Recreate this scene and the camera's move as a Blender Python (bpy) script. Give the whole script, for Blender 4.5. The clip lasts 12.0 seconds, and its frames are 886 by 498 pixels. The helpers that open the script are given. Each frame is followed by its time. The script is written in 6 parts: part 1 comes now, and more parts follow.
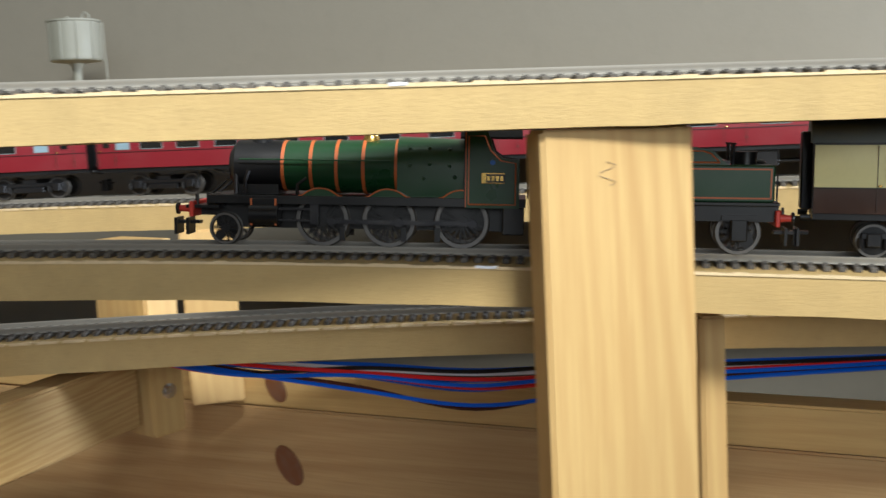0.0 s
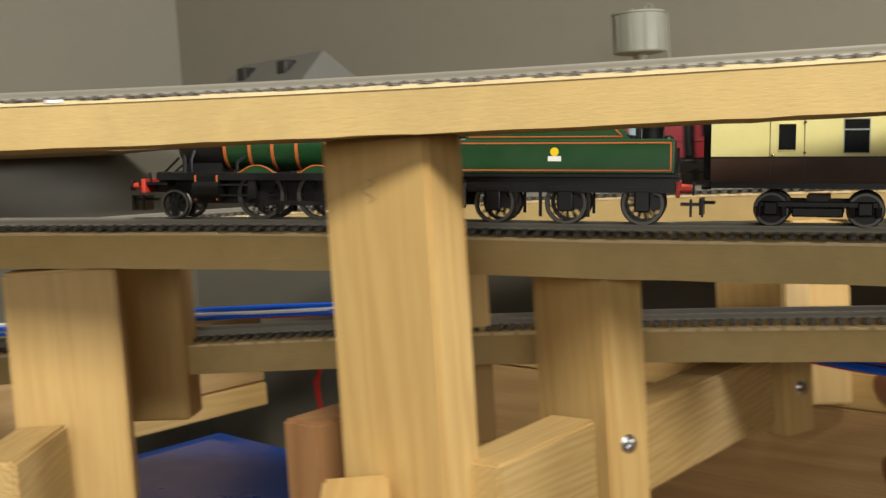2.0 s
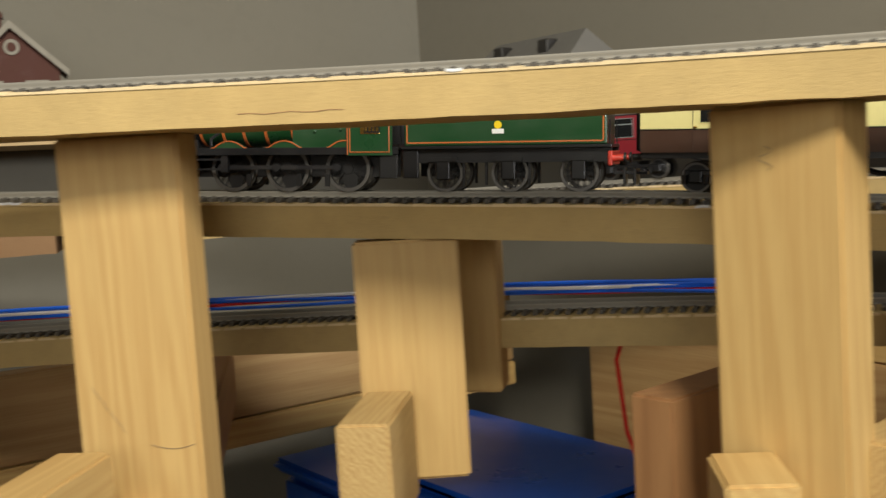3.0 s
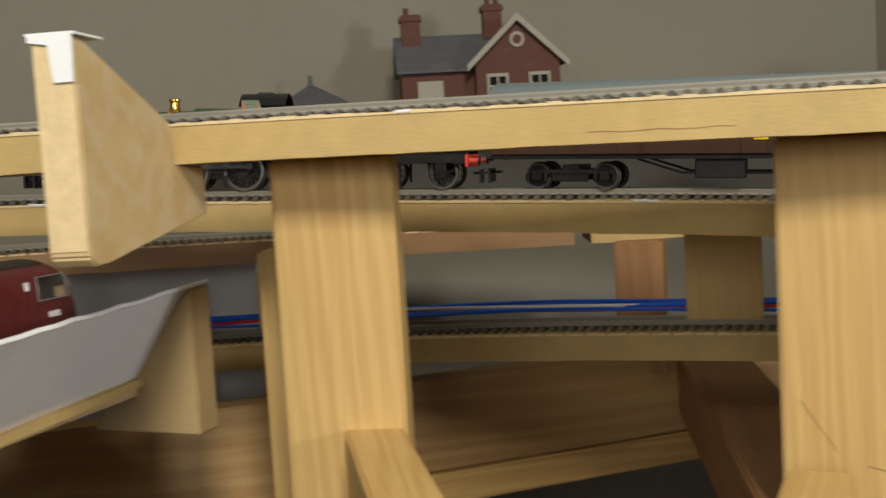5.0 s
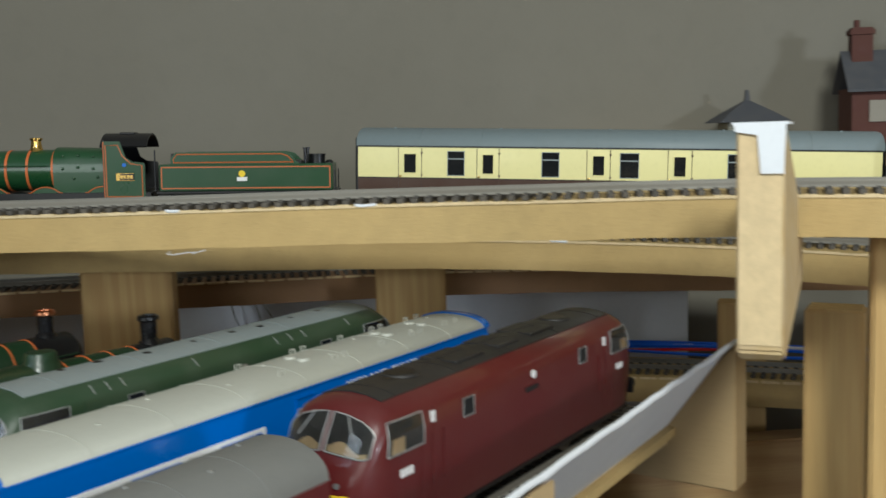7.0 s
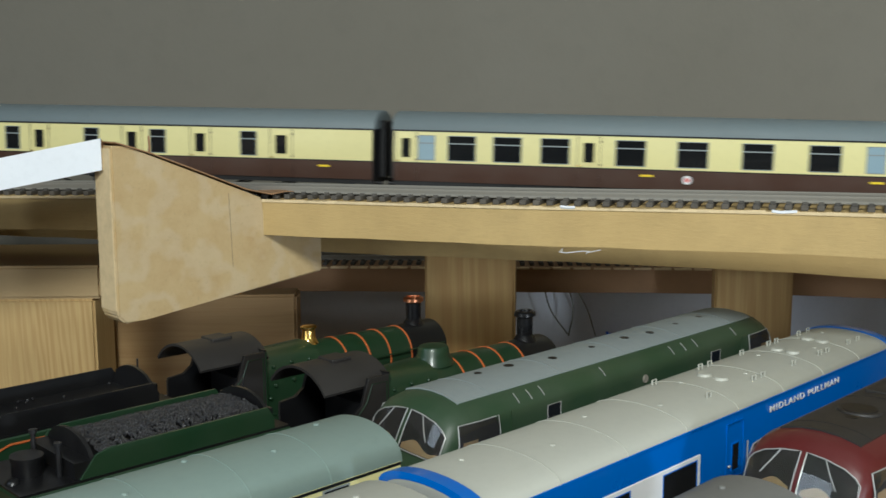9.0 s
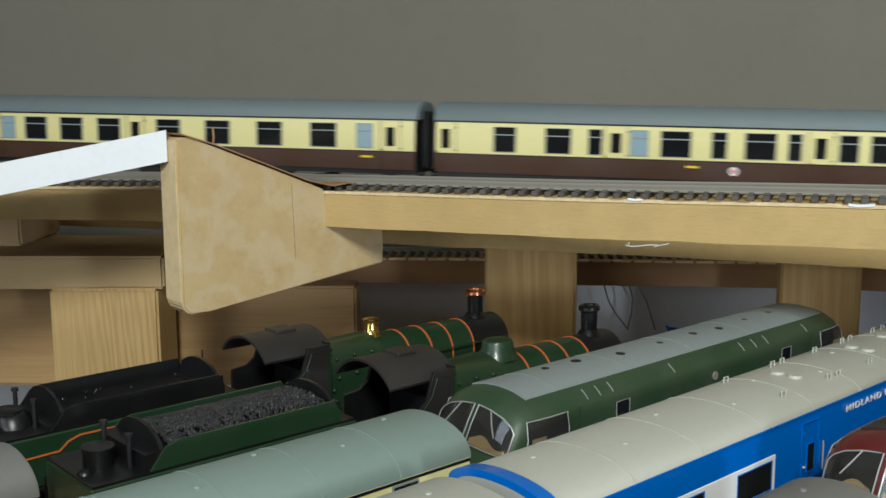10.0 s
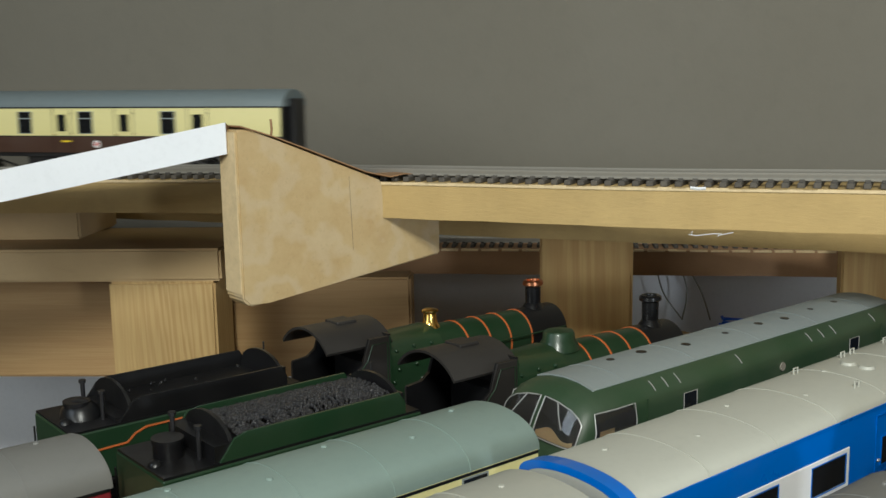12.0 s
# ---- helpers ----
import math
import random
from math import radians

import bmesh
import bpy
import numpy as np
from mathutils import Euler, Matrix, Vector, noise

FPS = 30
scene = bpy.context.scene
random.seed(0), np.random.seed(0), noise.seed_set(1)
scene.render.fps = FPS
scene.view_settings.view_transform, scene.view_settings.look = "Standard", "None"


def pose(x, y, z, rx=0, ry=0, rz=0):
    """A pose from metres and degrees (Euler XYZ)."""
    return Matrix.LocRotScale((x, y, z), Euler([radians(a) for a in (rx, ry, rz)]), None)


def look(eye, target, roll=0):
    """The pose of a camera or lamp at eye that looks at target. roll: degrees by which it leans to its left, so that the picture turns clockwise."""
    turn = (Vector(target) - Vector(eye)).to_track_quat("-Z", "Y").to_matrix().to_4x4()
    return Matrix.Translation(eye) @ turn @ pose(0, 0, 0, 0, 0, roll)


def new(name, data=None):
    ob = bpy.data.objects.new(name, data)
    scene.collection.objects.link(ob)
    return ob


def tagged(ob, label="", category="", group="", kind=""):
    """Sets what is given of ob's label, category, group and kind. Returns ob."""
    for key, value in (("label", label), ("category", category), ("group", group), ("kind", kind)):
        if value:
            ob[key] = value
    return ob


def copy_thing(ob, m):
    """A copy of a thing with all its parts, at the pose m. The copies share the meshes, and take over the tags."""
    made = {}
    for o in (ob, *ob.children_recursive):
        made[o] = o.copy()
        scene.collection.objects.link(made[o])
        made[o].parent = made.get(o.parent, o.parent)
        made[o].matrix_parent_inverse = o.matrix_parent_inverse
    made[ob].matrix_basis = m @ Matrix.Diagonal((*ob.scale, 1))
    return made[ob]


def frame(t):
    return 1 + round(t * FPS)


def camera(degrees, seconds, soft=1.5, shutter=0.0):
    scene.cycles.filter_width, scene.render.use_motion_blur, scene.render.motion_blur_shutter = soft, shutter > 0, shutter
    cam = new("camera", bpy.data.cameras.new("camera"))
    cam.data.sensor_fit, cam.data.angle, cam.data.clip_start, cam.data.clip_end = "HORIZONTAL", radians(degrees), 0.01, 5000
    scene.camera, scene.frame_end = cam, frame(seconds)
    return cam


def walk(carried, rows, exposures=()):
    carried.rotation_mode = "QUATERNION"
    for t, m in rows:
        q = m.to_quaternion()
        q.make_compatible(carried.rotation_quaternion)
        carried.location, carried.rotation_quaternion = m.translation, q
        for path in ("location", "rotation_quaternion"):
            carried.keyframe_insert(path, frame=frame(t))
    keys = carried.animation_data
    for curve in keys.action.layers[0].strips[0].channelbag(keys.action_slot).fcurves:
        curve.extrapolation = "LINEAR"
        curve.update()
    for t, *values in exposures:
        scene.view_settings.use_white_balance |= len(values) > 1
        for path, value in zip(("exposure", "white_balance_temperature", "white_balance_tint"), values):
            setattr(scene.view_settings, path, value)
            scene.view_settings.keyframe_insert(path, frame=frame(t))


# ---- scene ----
cam = camera(47.0, 12.0, soft=1.5, shutter=0.4)

PATH = [
    (0, (0.0000, 0.0000, 1.0000), (0.0904, 0.9899, 0.8908), -2.77),
    (0.5, (-0.0311, 0.0017, 0.9987), (-0.0140, 0.9962, 0.8958), -2.50),
    (1, (-0.0681, 0.0075, 0.9969), (-0.1327, 1.0005, 0.8977), -3.06),
    (1.5, (-0.1076, 0.0092, 0.9961), (-0.2607, 0.9933, 0.9056), -3.26),
    (2, (-0.1438, 0.0092, 0.9963), (-0.3877, 0.9755, 0.9131), -3.47),
    (2.5, (-0.1800, 0.0008, 0.9942), (-0.5108, 0.9415, 0.9188), -3.70),
    (2.7, (-0.1943, -0.0043, 0.9938), (-0.5518, 0.9262, 0.9137), -3.58),
    (4.3, (-0.3108, -0.0427, 1.0021), (-0.8659, 0.7849, 0.9182), -4.00),
    (4.5, (-0.3260, -0.0502, 1.0034), (-0.9026, 0.7625, 0.9191), -3.87),
    (5, (-0.3641, -0.0735, 1.0102), (-0.9924, 0.6998, 0.9240), -3.36),
    (5.5, (-0.3905, -0.0943, 1.0173), (-1.0685, 0.6356, 0.9301), -3.06),
    (6, (-0.4211, -0.1177, 1.0228), (-1.1409, 0.5707, 0.9327), -2.54),
    (6.5, (-0.4424, -0.1385, 1.0293), (-1.2032, 0.5034, 0.9335), -2.13),
    (7, (-0.4652, -0.1579, 1.0534), (-1.2594, 0.4399, 0.9438), -1.70),
    (7.5, (-0.4860, -0.1785, 1.0631), (-1.3147, 0.3681, 0.9430), -1.05),
    (7.7, (-0.4953, -0.1861, 1.0622), (-1.3373, 0.3389, 0.9382), -1.03),
    (9.5, (-0.5265, -0.2071, 1.0670), (-1.4333, 0.1883, 0.9208), -0.00),
    (10, (-0.5295, -0.2093, 1.0663), (-1.4438, 0.1669, 0.9158), -0.27),
    (10.5, (-0.5301, -0.2106, 1.0664), (-1.4500, 0.1492, 0.9101), -0.64),
    (11, (-0.5312, -0.2118, 1.0663), (-1.4552, 0.1348, 0.9052), -0.84),
    (11.5, (-0.5331, -0.2137, 1.0661), (-1.4595, 0.1271, 0.9062), -0.92),
    (12, (-0.5342, -0.2149, 1.0659), (-1.4618, 0.1233, 0.9070), -0.99),
]
walk(cam, [(t, look(eye, target, roll)) for t, eye, target, roll in PATH], exposures=[(0.0, 0.2, 5450, 8), (1.5, 0.0, 6100, 8), (4.5, -0.3, 6350, 8), (6.0, -0.45, 6050, 7), (7.5, -0.4, 5350, 3), (9.5, -0.35, 5450, 4), (12.0, -0.35, 5650, 4)])

# ---- world and lights ----
world = bpy.data.worlds.new("room_world")
scene.world = world
world.use_nodes = True
world.node_tree.nodes["Background"].inputs[0].default_value = (0.9, 0.93, 1.0, 1)
world.node_tree.nodes["Background"].inputs[1].default_value = 0.02


def area_lamp(name, eye, target, size, size_y, power, colour):
    data = bpy.data.lights.new(name, "AREA")
    data.shape, data.size, data.size_y, data.energy, data.color = "RECTANGLE", size, size_y, power, colour
    ob = new(name, data)
    ob.matrix_world = look(eye, target)
    return ob


# a square ceiling panel over the operating well, a lamp on the wall beyond the first post
area_lamp("ceiling_lamp_panel", (0.12, -0.42, 1.70), (-0.35, 0.35, 0.95), 0.22, 0.22, 19, (1.0, 0.91, 0.75))
area_lamp("wall_lamp_right", (0.78, 0.27, 1.14), (0.22, 0.62, 1.03), 0.20, 0.12, 8.5, (1.0, 0.98, 0.96))
# broad unseen fill, added to lift the fronts and the low timber
area_lamp("room_lamp_behind", (0.15, -1.45, 1.35), (-0.20, 0.40, 0.92), 0.90, 0.50, 10.5, (1.0, 0.93, 0.80))
# unseen fill added at the left to brighten the far end
area_lamp("ceiling_lamp_left", (-0.62, -1.35, 1.80), (-0.90, 0.1, 0.98), 0.5, 0.3, 3.0, (0.94, 0.97, 1.0))

# ---- materials ----


def shader(name):
    m = bpy.data.materials.new(name)
    m.use_nodes = True
    nt = m.node_tree
    return m, nt, nt.nodes["Principled BSDF"]


def link(nt, a, b):
    nt.links.new(a, b)


def coords(nt, scale=(1, 1, 1), jitter=True):
    tc = nt.nodes.new("ShaderNodeTexCoord")
    mp = nt.nodes.new("ShaderNodeMapping")
    mp.inputs["Scale"].default_value = scale
    link(nt, tc.outputs["Object"], mp.inputs["Vector"])
    if jitter:
        info = nt.nodes.new("ShaderNodeObjectInfo")
        cmb = nt.nodes.new("ShaderNodeCombineXYZ")
        mul = nt.nodes.new("ShaderNodeMath")
        mul.operation = "MULTIPLY"
        mul.inputs[1].default_value = 7.3
        link(nt, info.outputs["Random"], mul.inputs[0])
        for i in range(3):
            link(nt, mul.outputs[0], cmb.inputs[i])
        link(nt, cmb.outputs[0], mp.inputs["Location"])
    return mp.outputs["Vector"]


def noise_tex(nt, vec, scale, detail=6, rough=0.6, dist=0.0):
    n = nt.nodes.new("ShaderNodeTexNoise")
    n.inputs["Scale"].default_value, n.inputs["Detail"].default_value = scale, detail
    n.inputs["Roughness"].default_value, n.inputs["Distortion"].default_value = rough, dist
    link(nt, vec, n.inputs["Vector"])
    return n.outputs["Fac"]


def ramp(nt, fac, stops):
    r = nt.nodes.new("ShaderNodeValToRGB")
    els = r.color_ramp.elements
    while len(els) < len(stops):
        els.new(0.5)
    for e, (p, c) in zip(els, stops):
        e.position, e.color = p, (*c, 1)
    link(nt, fac, r.inputs[0])
    return r.outputs[0]


def mixc(nt, fac, a, b, mode="MIX"):
    m = nt.nodes.new("ShaderNodeMix")
    m.data_type, m.blend_type = "RGBA", mode
    for sock, v in ((0, fac), (6, a), (7, b)):
        if isinstance(v, (int, float)):
            m.inputs[sock].default_value = v
        elif isinstance(v, tuple):
            m.inputs[sock].default_value = (*v, 1)
        else:
            link(nt, v, m.inputs[sock])
    return m.outputs[2]


def bump(nt, bsdf, fac, strength, distance):
    b = nt.nodes.new("ShaderNodeBump")
    b.inputs["Strength"].default_value, b.inputs["Distance"].default_value = strength, distance
    link(nt, fac, b.inputs["Height"])
    link(nt, b.outputs[0], bsdf.inputs["Normal"])


def pine(name, light, dark, freq=90.0, contrast=0.55):
    """Softwood; the grain runs along the local x axis."""
    m, nt, bsdf = shader(name)
    v = coords(nt, (0.06, 1, 1))
    warp = noise_tex(nt, coords(nt, (0.9, 5, 5)), 3.0, 3)
    wv = nt.nodes.new("ShaderNodeTexWave")
    wv.wave_type, wv.bands_direction = "BANDS", "DIAGONAL"
    wv.inputs["Scale"].default_value, wv.inputs["Distortion"].default_value = freq * 0.5, 8.0
    wv.inputs["Detail"].default_value, wv.inputs["Detail Scale"].default_value = 3.0, 1.1
    link(nt, v, wv.inputs["Vector"])
    grain = noise_tex(nt, coords(nt, (0.03, 1, 1)), 900, 4)
    blot = noise_tex(nt, coords(nt, (0.4, 1, 1)), 18, 4)
    c = ramp(nt, wv.outputs["Fac"], ((0.1, light), (0.62, tuple(l * 0.7 + d * 0.3 for l, d in zip(light, dark))), (0.97, tuple(l * (1 - contrast) + d * contrast for l, d in zip(light, dark)))))
    fade = noise_tex(nt, coords(nt, (0.12, 1, 1)), 26, 3)
    c = mixc(nt, ramp(nt, fade, ((0.38, (0, 0, 0)), (0.66, (0.85, 0.85, 0.85)))), c, tuple(l * 0.9 + d * 0.1 for l, d in zip(light, dark)))
    c = mixc(nt, ramp(nt, grain, ((0.4, (0, 0, 0)), (0.75, (0.35, 0.35, 0.35)))), c, dark)
    c = mixc(nt, ramp(nt, blot, ((0.45, (0, 0, 0)), (0.8, (0.5, 0.5, 0.5)))), c, tuple(l * 0.75 for l in light))
    c = mixc(nt, ramp(nt, warp, ((0.35, (0, 0, 0)), (0.9, (0.3, 0.3, 0.3)))), c, dark)
    link(nt, c, bsdf.inputs["Base Color"])
    bsdf.inputs["Roughness"].default_value = 0.58
    bump(nt, bsdf, grain, 0.25, 0.0006)
    return m


def fibreboard(name, base, var=0.82, scale=120, rough=0.75):
    m, nt, bsdf = shader(name)
    v = coords(nt, (1, 1, 1))
    fine = noise_tex(nt, coords(nt, (0.35, 0.35, 1.6)), scale * 5, 5, 0.7)
    mid = noise_tex(nt, v, scale * 0.5, 5, 0.65)
    big = noise_tex(nt, v, 9, 4)
    c = mixc(nt, ramp(nt, mid, ((0.35, (0, 0, 0)), (0.75, (1, 1, 1)))), base, tuple(b * var for b in base))
    c = mixc(nt, ramp(nt, fine, ((0.55, (0, 0, 0)), (0.8, (0.45, 0.45, 0.45)))), c, tuple(b * 0.62 for b in base))
    c = mixc(nt, ramp(nt, big, ((0.4, (0, 0, 0)), (0.75, (0.6, 0.6, 0.6)))), c, tuple(b * k for b, k in zip(base, (0.92, 0.88, 0.8))))
    link(nt, c, bsdf.inputs["Base Color"])
    bsdf.inputs["Roughness"].default_value = rough
    bump(nt, bsdf, fine, 0.35, 0.0006)
    return m


def paint(name, base, rough=0.4, metal=0.0, dirt=0.25, scale=60, coat=0.0, relief=0.0):
    """Painted or moulded surface with faint dust and uneven gloss."""
    m, nt, bsdf = shader(name)
    v = coords(nt)
    big = noise_tex(nt, v, scale, 5)
    fine = noise_tex(nt, v, scale * 12, 4)
    dusty = tuple(b * (1 - dirt) + dirt * g for b, g in zip(base, (0.20, 0.18, 0.15)))
    c = mixc(nt, ramp(nt, big, ((0.42, (0, 0, 0)), (0.72, (0.8, 0.8, 0.8)))), base, dusty)
    c = mixc(nt, ramp(nt, fine, ((0.5, (0, 0, 0)), (0.85, (0.25, 0.25, 0.25)))), c, tuple(b * 0.75 for b in base))
    link(nt, c, bsdf.inputs["Base Color"])
    rr = ramp(nt, big, ((0.3, (rough * 0.85,) * 3), (0.75, (min(1, rough * 1.3),) * 3)))
    link(nt, rr, bsdf.inputs["Roughness"])
    bsdf.inputs["Metallic"].default_value = metal
    bsdf.inputs["Coat Weight"].default_value = coat
    if relief:
        bump(nt, bsdf, fine, 0.4, relief)
    return m


def glass(name, tint):
    m, nt, bsdf = shader(name)
    bsdf.inputs["Base Color"].default_value = (*tint, 1)
    bsdf.inputs["Roughness"].default_value = 0.03
    bsdf.inputs["Transmission Weight"].default_value = 1.0
    bsdf.inputs["IOR"].default_value = 1.45
    return m


M_PINE = pine("pine_timber", (0.60, 0.415, 0.165), (0.38, 0.205, 0.06), 170, 0.42)
M_PINE_END = pine("ribbed_softwood", (0.55, 0.39, 0.165), (0.34, 0.19, 0.06), 420, 0.55)
M_PLANK = pine("wide_pine_plank", (0.50, 0.335, 0.15), (0.27, 0.125, 0.04), 90, 0.45)
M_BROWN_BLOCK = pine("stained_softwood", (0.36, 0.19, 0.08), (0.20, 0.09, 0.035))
M_MDF = fibreboard("fibreboard_edge", (0.51, 0.365, 0.15))
M_MDF_FACE = fibreboard("fibreboard_face", (0.52, 0.38, 0.20), 0.86, 40)
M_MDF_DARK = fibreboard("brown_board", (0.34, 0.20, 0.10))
# pale torn fibres; light on the deck's top edge is put into the colour
M_CHIP = fibreboard("torn_fibres_brightened", (0.76, 0.60, 0.35), 0.75, 500)


def glued_board(name, base, pale):
    """Fibreboard face with pale, slanting glue swathes and brown mottling."""
    m, nt, bsdf = shader(name)
    v = coords(nt)
    wv = nt.nodes.new("ShaderNodeTexWave")
    wv.wave_type, wv.bands_direction = "BANDS", "DIAGONAL"
    wv.inputs["Scale"].default_value, wv.inputs["Distortion"].default_value = 14.0, 22.0
    wv.inputs["Detail"].default_value, wv.inputs["Detail Scale"].default_value = 4.0, 1.6
    link(nt, v, wv.inputs["Vector"])
    mottle = noise_tex(nt, v, 75, 6, 0.7)
    speck = noise_tex(nt, v, 700, 4, 0.7)
    c = mixc(nt, ramp(nt, mottle, ((0.40, (0, 0, 0)), (0.68, (0.7, 0.7, 0.7)))), base, tuple(b * k for b, k in zip(base, (0.84, 0.76, 0.66))))
    c = mixc(nt, ramp(nt, wv.outputs["Fac"], ((0.40, (0, 0, 0)), (0.95, (0.32, 0.32, 0.32)))), c, pale)
    c = mixc(nt, ramp(nt, speck, ((0.58, (0, 0, 0)), (0.80, (0.5, 0.5, 0.5)))), c, tuple(b * 0.55 for b in base))
    link(nt, c, bsdf.inputs["Base Color"])
    bsdf.inputs["Roughness"].default_value = 0.72
    bump(nt, bsdf, speck, 0.3, 0.0005)
    return m


M_BRACKET = glued_board("glue_smeared_fibreboard", (0.56, 0.42, 0.215), (0.62, 0.53, 0.37))
M_CARD = paint("white_card", (0.80, 0.82, 0.86), 0.6, 0, 0.06, 30)
# off-white wall, coloured dark grey to stand in for its shade
M_WALL_SHADE = paint("shaded_wall_paint", (0.178, 0.165, 0.132), 0.85, 0, 0.05, 6, relief=0.0006)
M_CEIL = paint("ceiling_paint", (0.8, 0.79, 0.76), 0.9, 0, 0.04, 5)
M_FLOOR = paint("floor_carpet", (0.06, 0.06, 0.065), 0.95, 0, 0.2, 40, relief=0.002)
M_RAIL = paint("nickel_rail", (0.30, 0.285, 0.25), 0.48, 0.4, 0.25, 40)
M_SLEEPER = paint("sleeper_plastic", (0.070, 0.063, 0.054), 0.75, 0, 0.5, 90)
M_BLACK = paint("black_enamel", (0.0065, 0.0065, 0.0075), 0.36, 0, 0.015, 70)
M_BLACKGLOSS = paint("gloss_black", (0.006, 0.006, 0.007), 0.25, 0, 0.02, 70)
M_STEELDARK = paint("blackened_steel", (0.05, 0.05, 0.055), 0.35, 0.8, 0.2, 90)
M_STEEL = paint("bright_steel", (0.45, 0.45, 0.46), 0.25, 1.0, 0.2, 90)
M_TYRE = paint("dull_tyre", (0.14, 0.135, 0.13), 0.42, 0.85, 0.2, 90)
M_GREEN = paint("brunswick_green", (0.012, 0.055, 0.018), 0.30, 0, 0.06, 50, coat=0.3)
M_SGREEN = paint("dark_engine_green", (0.013, 0.038, 0.016), 0.36, 0, 0.05, 50, coat=0.15)
M_DGREEN = paint("diesel_green", (0.028, 0.055, 0.026), 0.42, 0, 0.10, 50)
M_ORANGE = paint("orange_lining", (0.52, 0.13, 0.03), 0.45, 0, 0.08, 60)
M_RED = paint("buffer_red", (0.62, 0.05, 0.03), 0.4, 0, 0.08, 60)
M_BRASS = paint("brass", (0.75, 0.50, 0.14), 0.22, 1.0, 0.1, 80)
M_COPPER = paint("copper", (0.62, 0.26, 0.13), 0.28, 1.0, 0.1, 80)
M_CREAM = paint("cream_panel", (0.72, 0.66, 0.30), 0.38, 0, 0.05, 30)
M_CHOC = paint("chocolate_panel", (0.060, 0.030, 0.020), 0.36, 0, 0.08, 40)
M_ROOF = paint("grey_roof", (0.155, 0.19, 0.20), 0.6, 0, 0.12, 30)
M_TEAL = paint("pale_green_grey_roof", (0.23, 0.30, 0.27), 0.6, 0, 0.10, 30)
M_LGREY = paint("pale_grey_roof", (0.46, 0.46, 0.40), 0.5, 0, 0.08, 30)
M_GREY = paint("mid_grey_roof", (0.20, 0.20, 0.19), 0.6, 0, 0.12, 30)
M_BLUE = paint("nanking_blue", (0.006, 0.13, 0.55), 0.3, 0, 0.03, 40, coat=0.3)
M_WHITE = paint("white_trim", (0.80, 0.80, 0.80), 0.4, 0, 0.04, 40)
M_MAROON = paint("maroon_enamel", (0.092, 0.011, 0.011), 0.33, 0, 0.07, 40, coat=0.25)
M_CRIMSON = paint("lined_maroon", (0.20, 0.014, 0.022), 0.38, 0, 0.06, 40)
M_YELLOW = paint("warning_yellow", (0.80, 0.58, 0.01), 0.4, 0, 0.04, 40)
M_GLASS = paint("dark_window_glass", (0.010, 0.011, 0.012), 0.08, 0, 0.03, 40)
M_CLEAR = glass("clear_glazing", (0.90, 0.93, 0.93))
M_COAL = paint("coal", (0.022, 0.022, 0.025), 0.22, 0, 0.1, 300, relief=0.001)
M_BRICK = paint("red_brick_card", (0.070, 0.020, 0.013), 0.8, 0, 0.15, 120, relief=0.0004)
M_SLATE = paint("slate_card", (0.055, 0.057, 0.065), 0.75, 0, 0.2, 120, relief=0.0004)
M_STONE = paint("cream_bargeboard", (0.25, 0.23, 0.19), 0.7, 0, 0.1, 60)
M_TANK = paint("grey_tank_plastic", (0.22, 0.22, 0.18), 0.55, 0, 0.15, 60)
M_WIREB = paint("blue_wire", (0.012, 0.12, 0.72), 0.35, 0, 0.03, 60)
M_WIRER = paint("red_wire", (0.68, 0.02, 0.02), 0.35, 0, 0.03, 60)
M_WIREK = paint("black_wire", (0.012, 0.012, 0.012), 0.4, 0, 0.03, 60)
M_WIREN = paint("brown_wire", (0.07, 0.018, 0.01), 0.4, 0, 0.03, 60)
M_WIREW = paint("white_wire", (0.75, 0.75, 0.78), 0.4, 0, 0.03, 60)
M_BINBLUE = paint("blue_plastic", (0.005, 0.07, 0.42), 0.3, 0, 0.03, 30)
M_PENCIL = paint("pencil_line", (0.22, 0.17, 0.11), 0.7, 0, 0.1, 60)
M_KNOT = paint("pine_knot", (0.17, 0.065, 0.024), 0.6, 0, 0.3, 150)
M_ZINC = paint("zinc_screw", (0.55, 0.57, 0.62), 0.3, 1.0, 0.15, 80)
M_SEAT = paint("tan_interior", (0.55, 0.40, 0.22), 0.7, 0, 0.1, 60)
M_DGREY = paint("dark_roof_panels", (0.020, 0.018, 0.017), 0.5, 0, 0.06, 60)
M_STONEGREY = paint("grey_roof_panel", (0.24, 0.27, 0.27), 0.55, 0, 0.1, 60)
M_DGREY2 = paint("weathered_roof", (0.12, 0.115, 0.105), 0.7, 0, 0.15, 60)
M_BLIND = paint("blue_grey_frosted_pane", (0.26, 0.36, 0.42), 0.3, 0, 0.05, 60)

# ---- mesh helpers ----


def bm_new():
    return bmesh.new()


def finish(bm, name, material, smooth=True):
    bmesh.ops.recalc_face_normals(bm, faces=bm.faces[:])
    me = bpy.data.meshes.new(name)
    bm.to_mesh(me)
    bm.free()
    for mm in material if isinstance(material, (list, tuple)) else (material,):
        me.materials.append(mm)
    if smooth:
        me.shade_smooth()
        me.set_sharp_from_angle(angle=radians(35))
    return me


def part(name, bm, material, parent, label=""):
    ob = new(name, finish(bm, name, material))
    ob.parent = parent
    if label:
        ob["label"] = label
    return ob


def thing(name, m, label, category, group="", kind=""):
    ob = new(name)
    ob.empty_display_size = 0.01
    ob.matrix_world = m
    return tagged(ob, label, category, group, kind)


